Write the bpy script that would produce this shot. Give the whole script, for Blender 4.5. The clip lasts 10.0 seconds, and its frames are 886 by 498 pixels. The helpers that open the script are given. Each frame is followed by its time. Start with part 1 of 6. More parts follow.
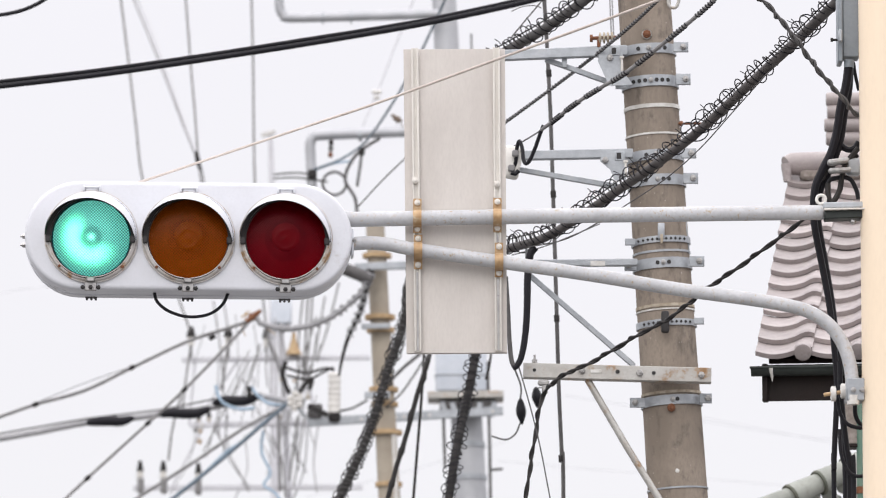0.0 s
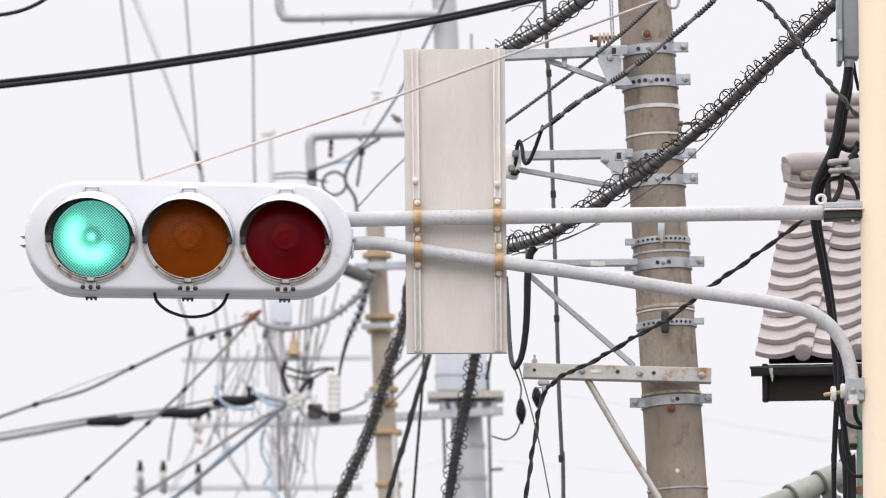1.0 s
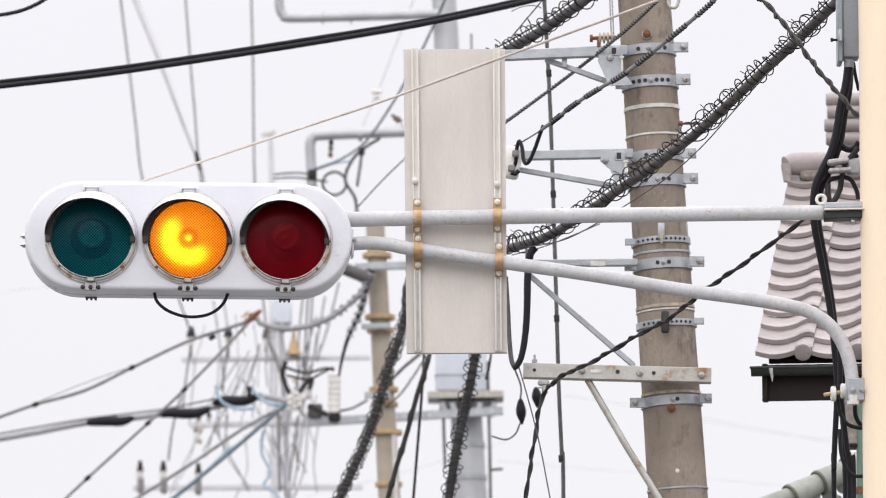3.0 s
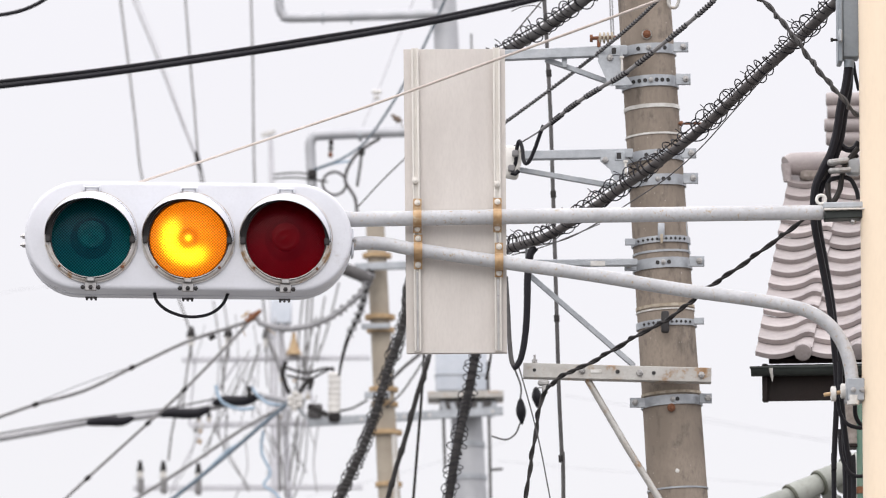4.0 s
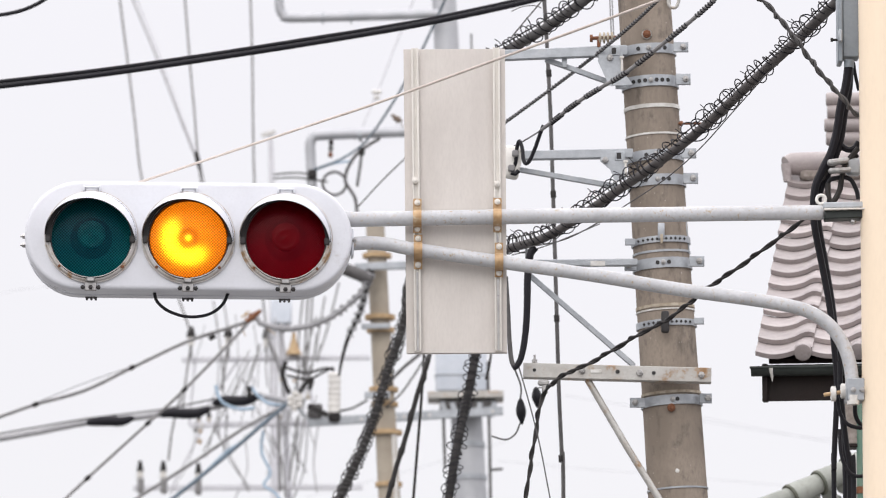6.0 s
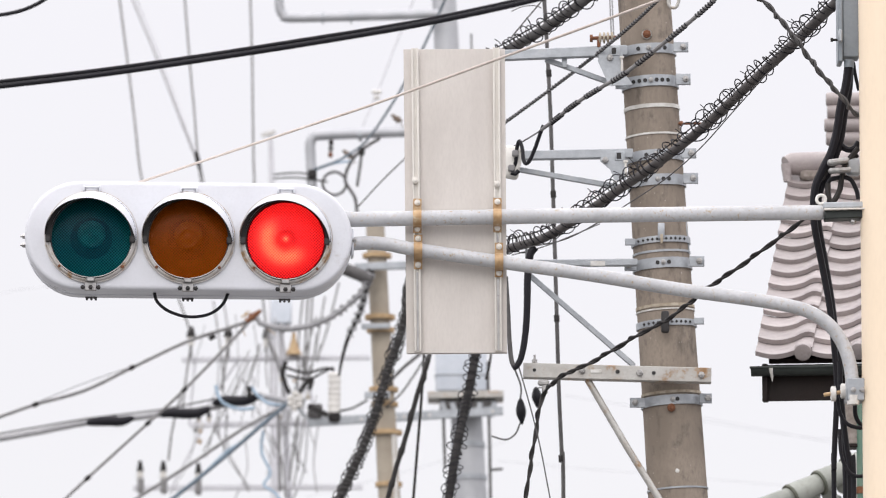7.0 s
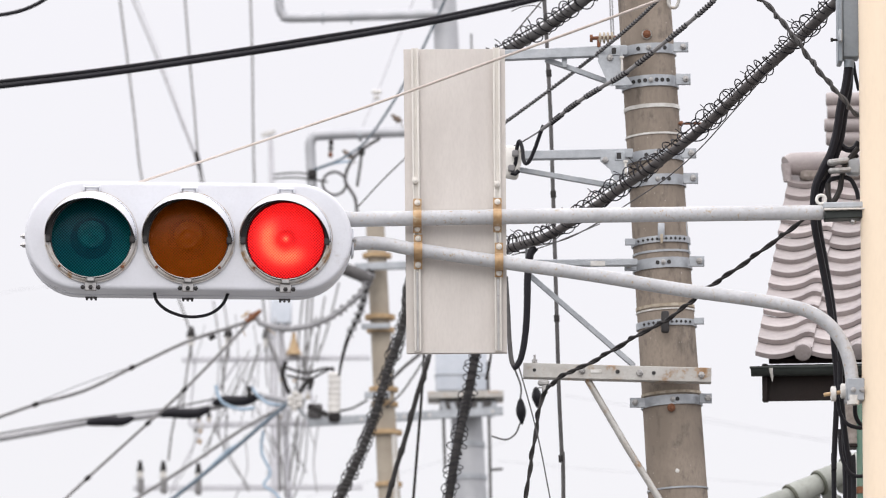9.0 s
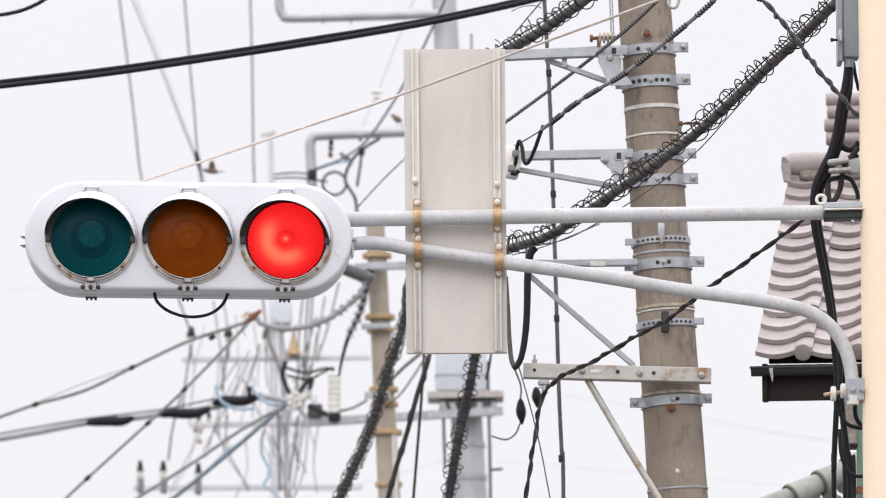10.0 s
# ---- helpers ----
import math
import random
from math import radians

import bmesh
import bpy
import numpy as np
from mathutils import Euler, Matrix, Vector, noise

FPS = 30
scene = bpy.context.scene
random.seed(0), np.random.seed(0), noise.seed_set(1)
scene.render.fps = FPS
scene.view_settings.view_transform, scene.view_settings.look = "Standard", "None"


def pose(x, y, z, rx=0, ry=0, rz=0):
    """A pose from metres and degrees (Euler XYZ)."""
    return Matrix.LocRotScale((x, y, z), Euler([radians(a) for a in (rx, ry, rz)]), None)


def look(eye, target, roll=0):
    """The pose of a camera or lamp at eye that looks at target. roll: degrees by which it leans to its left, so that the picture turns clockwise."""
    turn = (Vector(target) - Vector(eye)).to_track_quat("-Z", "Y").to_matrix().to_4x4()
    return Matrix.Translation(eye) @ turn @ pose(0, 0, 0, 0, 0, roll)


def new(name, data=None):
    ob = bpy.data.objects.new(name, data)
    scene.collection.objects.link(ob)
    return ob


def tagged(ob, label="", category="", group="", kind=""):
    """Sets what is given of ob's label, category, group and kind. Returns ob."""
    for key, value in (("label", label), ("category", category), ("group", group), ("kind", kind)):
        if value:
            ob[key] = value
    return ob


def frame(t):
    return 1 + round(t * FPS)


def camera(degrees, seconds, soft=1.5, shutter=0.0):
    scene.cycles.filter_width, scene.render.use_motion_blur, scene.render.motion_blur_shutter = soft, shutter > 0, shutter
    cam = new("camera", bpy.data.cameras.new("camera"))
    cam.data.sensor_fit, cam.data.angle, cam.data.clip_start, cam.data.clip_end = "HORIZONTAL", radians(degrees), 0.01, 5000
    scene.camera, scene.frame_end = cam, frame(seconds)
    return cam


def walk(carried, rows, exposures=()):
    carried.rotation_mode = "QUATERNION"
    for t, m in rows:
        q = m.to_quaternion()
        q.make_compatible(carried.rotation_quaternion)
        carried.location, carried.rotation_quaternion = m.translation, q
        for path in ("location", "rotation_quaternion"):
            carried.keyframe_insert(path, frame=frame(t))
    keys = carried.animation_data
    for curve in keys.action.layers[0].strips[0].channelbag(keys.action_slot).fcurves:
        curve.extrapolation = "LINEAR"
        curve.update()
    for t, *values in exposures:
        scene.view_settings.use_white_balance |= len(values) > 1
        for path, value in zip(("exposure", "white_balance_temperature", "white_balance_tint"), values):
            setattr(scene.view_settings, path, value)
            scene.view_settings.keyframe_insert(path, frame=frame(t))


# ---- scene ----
# ---- camera: a long lens on a tripod, looking up at the junction ----
cam = camera(7.683, 10.0, soft=0.7)
cam.data.dof.use_dof = True
cam.data.dof.focus_distance = 28.8
cam.data.dof.aperture_fstop = 9.0
EYE, AIM = (0.0, 0.0, 1.6), (0.0, 20.0, 4.7322)
walk(cam, [(0.0, look(EYE, AIM)), (10.0, look(EYE, AIM))], exposures=[(0.0, 0.03), (10.0, 0.03)])

# ---- light: a bright overcast sky, a broad veiled sun ----
SUN_UP, SUN_TURN = radians(58), radians(215)
world = bpy.data.worlds.new("overcast_sky")
scene.world = world
world.use_nodes = True
wn, wl = world.node_tree.nodes, world.node_tree.links
wn.clear()
sky = wn.new("ShaderNodeTexSky")
sky.sky_type, sky.sun_disc, sky.sun_elevation, sky.sun_rotation = "NISHITA", False, SUN_UP, SUN_TURN
b_sky = wn.new("ShaderNodeBackground")
b_sky.inputs["Strength"].default_value = 0.02
wl.new(sky.outputs[0], b_sky.inputs["Color"])
tc = wn.new("ShaderNodeTexCoord")
sep = wn.new("ShaderNodeSeparateXYZ")
wl.new(tc.outputs["Generated"], sep.inputs[0])
ramp = wn.new("ShaderNodeValToRGB")          # cloud layer: brighter towards the zenith
els = ramp.color_ramp.elements
els[0].position, els[0].color = 0.0, (0.80, 0.768, 0.782, 1)
els[1].position, els[1].color = 1.0, (2.7, 2.61, 2.68, 1)
mid = els.new(0.28)
mid.color = (0.905, 0.868, 0.890, 1)
wl.new(sep.outputs["Z"], ramp.inputs[0])
cloud = wn.new("ShaderNodeTexNoise")
cloud.inputs["Scale"].default_value, cloud.inputs["Detail"].default_value = 3.0, 3.0
wl.new(tc.outputs["Generated"], cloud.inputs["Vector"])
cr = wn.new("ShaderNodeMapRange")
cr.inputs["To Min"].default_value, cr.inputs["To Max"].default_value = 0.93, 1.03
wl.new(cloud.outputs[0], cr.inputs[0])
b_cloud = wn.new("ShaderNodeBackground")
wl.new(ramp.outputs[0], b_cloud.inputs["Color"])
wl.new(cr.outputs[0], b_cloud.inputs["Strength"])
both, wout = wn.new("ShaderNodeAddShader"), wn.new("ShaderNodeOutputWorld")
wl.new(b_sky.outputs[0], both.inputs[0])
wl.new(b_cloud.outputs[0], both.inputs[1])
wl.new(both.outputs[0], wout.inputs[0])

sun = new("sun", bpy.data.lights.new("sun", "SUN"))
sun.data.energy, sun.data.angle, sun.data.color = 0.75, radians(35), (1.0, 0.96, 0.9)
sun.matrix_world = look((-14.0, -18.0, 34.0), (0.0, 25.0, 5.0))


# ---- materials ----
def rgb(c):
    return (c[0], c[1], c[2], 1.0)


class Nodes:
    """Short hand for a node tree."""

    def __init__(self, name):
        self.mat = bpy.data.materials.new(name)
        self.mat.use_nodes = True
        self.n, self.l = self.mat.node_tree.nodes, self.mat.node_tree.links
        self.n.clear()
        self.out = self.n.new("ShaderNodeOutputMaterial")
        self.coord = self.n.new("ShaderNodeTexCoord").outputs["Object"]

    def put(self, socket, value):
        if isinstance(value, bpy.types.NodeSocket):
            self.l.new(value, socket)
        else:
            socket.default_value = value

    def math(self, op, a, b=0.0, c=0.0):
        m = self.n.new("ShaderNodeMath")
        m.operation = op
        for s, v in zip(m.inputs, (a, b, c)):
            self.put(s, v)
        return m.outputs[0]

    def noise(self, scale, detail=4.0, stretch=(1, 1, 1), rough=0.55):
        mp = self.n.new("ShaderNodeMapping")
        mp.inputs["Scale"].default_value = stretch
        self.l.new(self.coord, mp.inputs["Vector"])
        t = self.n.new("ShaderNodeTexNoise")
        t.inputs["Scale"].default_value, t.inputs["Detail"].default_value = scale, detail
        t.inputs["Roughness"].default_value = rough
        self.l.new(mp.outputs[0], t.inputs["Vector"])
        return t.outputs[0]

    def step(self, v, lo, hi, a=0.0, b=1.0):
        m = self.n.new("ShaderNodeMapRange")
        m.interpolation_type = "SMOOTHSTEP"
        for s, x in zip(m.inputs, (v, lo, hi, a, b)):
            self.put(s, x)
        return m.outputs[0]

    def mix(self, f, a, b):
        m = self.n.new("ShaderNodeMix")
        m.data_type = "RGBA"
        self.put(m.inputs[0], f)
        for s, v in ((m.inputs[6], a), (m.inputs[7], b)):
            self.put(s, v if isinstance(v, bpy.types.NodeSocket) else rgb(v))
        return m.outputs[2]

    def bump(self, height, strength=0.3, dist=0.002):
        b = self.n.new("ShaderNodeBump")
        b.inputs["Strength"].default_value, b.inputs["Distance"].default_value = strength, dist
        self.l.new(height, b.inputs["Height"])
        return b.outputs[0]

    def principled(self, color, rough, metal=0.0, normal=None, coat=0.0, spec=0.5):
        p = self.n.new("ShaderNodeBsdfPrincipled")
        self.put(p.inputs["Base Color"], color if isinstance(color, bpy.types.NodeSocket) else rgb(color))
        self.put(p.inputs["Roughness"], rough)
        p.inputs["Metallic"].default_value = metal
        p.inputs["Coat Weight"].default_value = coat
        p.inputs["Specular IOR Level"].default_value = spec
        if normal:
            self.l.new(normal, p.inputs["Normal"])
        return p.outputs[0]

    def done(self, shader):
        self.l.new(shader, self.out.inputs[0])
        return self.mat


def worn(name, c1, c2, rough=0.5, metal=0.0, scale=6.0, fine=90.0, bump=0.25, stretch=(1, 1, 1),
         stain=None, stain_at=(0.62, 0.75), stain_scale=14.0, per_object=0.0, spec=0.5, grit=0.35,
         speck=None, speck_scale=60.0, speck_at=(0.68, 0.72)):
    """A surface with broad tone changes, fine grain and, where given, stains of another colour."""
    k = Nodes(name)
    broad, grain = k.noise(scale, 5.0, stretch), k.noise(fine, 3.0, stretch)
    col = k.mix(k.step(broad, 0.3, 0.7), c1, c2)
    col = k.mix(k.math("MULTIPLY", k.step(grain, 0.35, 0.75), grit), col, tuple(x * 0.72 for x in c1))
    r = k.step(broad, 0.2, 0.8, max(rough - 0.1, 0.03), min(rough + 0.12, 1.0))
    if stain:
        spot = k.step(k.noise(stain_scale, 6.0, stretch, 0.7), *stain_at)
        col = k.mix(spot, col, stain)
        r = k.math("MAXIMUM", r, k.math("MULTIPLY", spot, 0.85))
    if speck:
        col = k.mix(k.step(k.noise(speck_scale, 2.0), *speck_at), col, speck)
    if per_object:
        info = k.n.new("ShaderNodeObjectInfo")
        hsv = k.n.new("ShaderNodeHueSaturation")
        k.l.new(k.step(info.outputs["Random"], 0.0, 1.0, 1.0 - per_object, 1.0 + per_object), hsv.inputs["Value"])
        k.l.new(col, hsv.inputs["Color"])
        col = hsv.outputs[0]
    return k.done(k.principled(col, r, metal, k.bump(grain, bump, 0.001), spec=spec))


WHITE = worn("white_signal_paint", (0.71, 0.725, 0.77), (0.66, 0.67, 0.71), 0.34, scale=4, bump=0.05, grit=0.12,
             stain=(0.44, 0.42, 0.40), stain_at=(0.60, 0.84), stain_scale=11)
RIM = worn("weathered_door_rim", (0.66, 0.64, 0.63), (0.52, 0.48, 0.44), 0.4, scale=14,
           stain=(0.36, 0.22, 0.10), stain_at=(0.50, 0.66), stain_scale=12)
STEEL = worn("bare_steel_clip", (0.5, 0.49, 0.48), (0.36, 0.35, 0.35), 0.35, 0.9, scale=30)
VISOR_IN = worn("black_visor_lining", (0.02, 0.02, 0.02), (0.035, 0.03, 0.03), 0.6)
ARM = worn("grey_arm_paint", (0.56, 0.567, 0.583), (0.465, 0.47, 0.485), 0.55, scale=9, fine=70, stretch=(1, 1, 1), grit=0.5, bump=0.3,
           stain=(0.42, 0.34, 0.25), stain_at=(0.55, 0.68), stain_scale=60)
ALU = worn("aged_aluminium_sheet", (0.655, 0.615, 0.575), (0.60, 0.56, 0.525), 0.55, 0.12, scale=5, fine=70,
           stretch=(1.6, 1, 0.5), bump=0.04, grit=0.22, stain=(0.66, 0.63, 0.59), stain_at=(0.6, 0.8), stain_scale=7)
RAIL = worn("aluminium_rail", (0.78, 0.75, 0.70), (0.68, 0.65, 0.60), 0.45, 0.2, scale=9, stretch=(1, 1, 0.3))
CHROMATE = worn("yellow_chromate_band", (0.52, 0.36, 0.20), (0.38, 0.23, 0.11), 0.5, 0.2, scale=34,
                stain=(0.56, 0.48, 0.36), stain_at=(0.55, 0.72), stain_scale=22)
BOLT = worn("zinc_bolt", (0.50, 0.49, 0.48), (0.36, 0.35, 0.34), 0.5, 0.6, scale=50)
GALV = worn("galvanised_steel", (0.46, 0.485, 0.51), (0.36, 0.38, 0.405), 0.48, 0.55, scale=12, fine=80,
            stain=(0.48, 0.48, 0.49), stain_at=(0.56, 0.76), stain_scale=26)
GALV_RUST = worn("galvanised_steel_with_rust", (0.54, 0.53, 0.50), (0.44, 0.42, 0.39), 0.55, 0.4, scale=8,
                 stain=(0.34, 0.21, 0.11), stain_at=(0.51, 0.68), stain_scale=9)
# distance haze is painted into this grey, lightened towards the sky
HAZE = worn("grey_with_painted_haze", (0.66, 0.66, 0.69), (0.58, 0.58, 0.61), 0.7, scale=3)
BAND_RUST = worn("tan_rusted_band", (0.52, 0.38, 0.22), (0.40, 0.27, 0.15), 0.7, 0.1, scale=14)
RUST = worn("rusted_iron", (0.24, 0.10, 0.05), (0.15, 0.06, 0.03), 0.85, 0.1, scale=40)
CONCRETE = worn("weathered_pole_concrete", (0.315, 0.265, 0.218), (0.225, 0.188, 0.154), 0.9, scale=5, fine=75,
                bump=0.7, stretch=(1, 1, 0.5), grit=0.6, stain=(0.155, 0.132, 0.112), stain_at=(0.50, 0.70), stain_scale=13, spec=0.2,
                speck=(0.46, 0.42, 0.37), speck_scale=48.0, speck_at=(0.71, 0.75))
TAN_CONCRETE = worn("tan_pole_concrete", (0.42, 0.37, 0.30), (0.33, 0.29, 0.235), 0.9, scale=3, fine=40)
STEEL_POLE = worn("pale_steel_pole", (0.50, 0.51, 0.53), (0.42, 0.43, 0.45), 0.55, 0.3, scale=3)
CREAM = worn("cream_pole_paint", (0.93, 0.78, 0.60), (0.90, 0.745, 0.56), 0.4, scale=3, bump=0.04, stretch=(1, 1, 0.3), grit=0.1,
             stain=(0.62, 0.44, 0.3), stain_at=(0.78, 0.88), stain_scale=12)
BLACK = worn("black_cable_sheath", (0.010, 0.010, 0.014), (0.016, 0.015, 0.019), 0.55, scale=30, bump=0.03, spec=0.22, grit=0.15)
DARK = worn("weathered_dark_cable", (0.034, 0.031, 0.030), (0.022, 0.020, 0.020), 0.6, scale=25, spec=0.3)
GREY_CABLE = worn("faded_grey_cable", (0.115, 0.11, 0.11), (0.08, 0.077, 0.077), 0.6, scale=20, spec=0.35)
MID_CABLE = worn("mid_grey_cable", (0.26, 0.255, 0.255), (0.19, 0.186, 0.186), 0.6, scale=20, spec=0.35)
CORE = worn("brown_grey_cable_sheath", (0.098, 0.088, 0.086), (0.055, 0.050, 0.049), 0.5, scale=16, spec=0.45)
PALE_CABLE = worn("pale_grey_cable", (0.38, 0.38, 0.39), (0.30, 0.30, 0.31), 0.6, scale=20)
TAN_WIRE = worn("tan_sheathed_wire", (0.62, 0.55, 0.50), (0.52, 0.45, 0.40), 0.5, scale=20)
BLUE_CABLE = worn("blue_cable", (0.34, 0.47, 0.60), (0.46, 0.57, 0.68), 0.5, scale=20)
SLATE_CABLE = worn("slate_blue_cable", (0.16, 0.21, 0.26), (0.11, 0.15, 0.19), 0.5, scale=20)
WRAP = worn("white_tie_strap", (0.70, 0.69, 0.66), (0.52, 0.50, 0.46), 0.6, scale=20)
PORCELAIN = worn("white_porcelain", (0.78, 0.76, 0.72), (0.7, 0.68, 0.64), 0.25, scale=20, bump=0.02)
PALE_BLUE = worn("pale_blue_grey_enamel", (0.66, 0.70, 0.76), (0.58, 0.63, 0.69), 0.4, scale=4)
TILE = worn("silver_grey_roof_tile", (0.38, 0.335, 0.325), (0.29, 0.255, 0.25), 0.45, scale=7, fine=70,
            stain=(0.21, 0.18, 0.175), stain_at=(0.54, 0.78), stain_scale=12, per_object=0.15, grit=0.5)
GREEN_TILE = worn("faded_green_roof_tile", (0.37, 0.385, 0.345), (0.26, 0.275, 0.245), 0.6, scale=7, per_object=0.08, stain=(0.22, 0.22, 0.18), stain_at=(0.55, 0.75), stain_scale=12)
TILE_LIP = worn("mossy_tile_lip", (0.10, 0.11, 0.085), (0.15, 0.15, 0.12), 0.8, scale=20)
BED = worn("rough_ridge_bedding", (0.34, 0.30, 0.27), (0.18, 0.15, 0.13), 0.95, scale=24, bump=0.8)
MORTAR = worn("yellowed_ridge_mortar", (0.5, 0.44, 0.35), (0.33, 0.27, 0.2), 0.9, scale=30)
EAVE = worn("dark_brown_eave_board", (0.016, 0.011, 0.010), (0.024, 0.017, 0.015), 0.6, scale=8, spec=0.2)
GUTTER = worn("dark_green_grey_gutter", (0.035, 0.042, 0.038), (0.022, 0.027, 0.025), 0.45, scale=8, spec=0.35)
PLASTER = worn("grey_plaster", (0.5, 0.47, 0.43), (0.43, 0.40, 0.37), 0.9, scale=2)
PIPE_GREEN = worn("green_painted_pipe", (0.10, 0.20, 0.15), (0.16, 0.22, 0.17), 0.6, scale=12,
                  stain=(0.3, 0.12, 0.08), stain_at=(0.6, 0.75))
BOX_GREY = worn("grey_enclosure_paint", (0.27, 0.30, 0.33), (0.22, 0.25, 0.28), 0.45, scale=6)
ASPHALT = worn("asphalt", (0.17, 0.168, 0.165), (0.13, 0.128, 0.125), 0.9, scale=0.6, fine=60, bump=0.6)
FEATHER = worn("brown_grey_feathers", (0.16, 0.12, 0.09), (0.24, 0.19, 0.15), 0.9, scale=60)
FEATHER_PALE = worn("pale_belly_feathers", (0.5, 0.44, 0.38), (0.42, 0.36, 0.3), 0.9, scale=60)


def lens_glass(name, tint, body, clear):
    """Tinted prism glass: lets light through in small bright cells, with a dark tinted body between them."""
    k = Nodes(name)
    mp = k.n.new("ShaderNodeMapping")
    mp.inputs["Rotation"].default_value = (0, radians(45), 0)
    mp.inputs["Scale"].default_value = (1, 0.001, 1)
    k.l.new(k.coord, mp.inputs["Vector"])
    v = k.n.new("ShaderNodeTexVoronoi")
    v.inputs["Scale"].default_value, v.inputs["Randomness"].default_value = 122.0, 0.0
    k.l.new(mp.outputs[0], v.inputs["Vector"])
    cell = k.step(v.outputs["Distance"], 0.2, 0.62, 1.0, 0.0)
    tr = k.n.new("ShaderNodeBsdfTransparent")
    k.l.new(k.mix(cell, tuple(c * 0.16 for c in tint), tint), tr.inputs["Color"])
    dust = k.noise(14.0, 4.0)
    p = k.principled(k.mix(k.step(dust, 0.4, 0.75), body, tuple(c * 1.25 + 0.004 for c in body)), 0.3, 0.0,
                     k.bump(cell, 0.15, 0.001), spec=0.15)
    m = k.n.new("ShaderNodeMixShader")
    m.inputs[0].default_value = clear
    k.l.new(p, m.inputs[1])
    k.l.new(tr.outputs[0], m.inputs[2])
    return k.done(m.outputs[0])


GREEN_GLASS = lens_glass("green_signal_glass", (0.125, 0.95, 0.88), (0.001, 0.038, 0.072), 0.62)
AMBER_GLASS = lens_glass("amber_signal_glass", (1.0, 0.46, 0.018), (0.31, 0.062, 0.001), 0.56)
RED_GLASS = lens_glass("red_signal_glass", (1.0, 0.033, 0.037), (0.17, 0.001, 0.008), 0.62)
FROSTED = worn("frosted_bulb_glass", (0.34, 0.33, 0.33), (0.17, 0.17, 0.17), 0.5, scale=16)
SOCKET = worn("dull_grey_socket_plate", (0.075, 0.072, 0.07), (0.05, 0.048, 0.047), 0.6, scale=20)
REFLECTOR = worn("dull_reflector", (0.16, 0.16, 0.16), (0.12, 0.12, 0.12), 0.35, 0.5)


def lamp_glow():
    """The lit bulb and its reflector: a hot filament, a dim ring round it, a bright crescent low in the bowl."""
    k = Nodes("lit_bulb_and_reflector")
    s = k.n.new("ShaderNodeSeparateXYZ")
    k.l.new(k.coord, s.inputs[0])
    x, z = s.outputs["X"], k.math("SUBTRACT", s.outputs["Z"], 0.006)
    r = k.math("SQRT", k.math("ADD", k.math("MULTIPLY", x, x), k.math("MULTIPLY", z, z)))

    def bell(v, at, width):
        d = k.math("DIVIDE", k.math("SUBTRACT", v, at), width)
        return k.math("EXPONENT", k.math("MULTIPLY", k.math("MULTIPLY", d, d), -1.0))

    hot = bell(r, 0.0, 0.010)
    ring = bell(r, 0.030, 0.013)
    side = k.math("DIVIDE", k.math("ADD", k.math("MULTIPLY", x, -0.70), k.math("MULTIPLY", z, -0.71)), k.math("MAXIMUM", r, 0.004))
    low = k.math("MULTIPLY", bell(r, 0.072, 0.033), k.step(side, -0.60, 0.50))
    wide = bell(r, 0.03, 0.085)
    e = k.math("ADD", k.math("MULTIPLY", wide, 1.2), 1.0)
    e = k.math("ADD", e, k.math("MULTIPLY", low, 4.6))
    e = k.math("MULTIPLY", e, k.math("SUBTRACT", 1.0, k.math("MULTIPLY", ring, 0.45)))
    e = k.math("ADD", e, k.math("MULTIPLY", hot, 5.5))
    em = k.n.new("ShaderNodeEmission")
    k.l.new(k.mix(k.math("MINIMUM", k.math("ADD", low, hot), 1.0), (1.0, 0.52, 0.46), (1.0, 1.50, 0.62)), em.inputs["Color"])
    k.l.new(k.math("MULTIPLY", e, 1.6), em.inputs["Strength"])
    return k.done(em.outputs[0])


GLOW = lamp_glow()


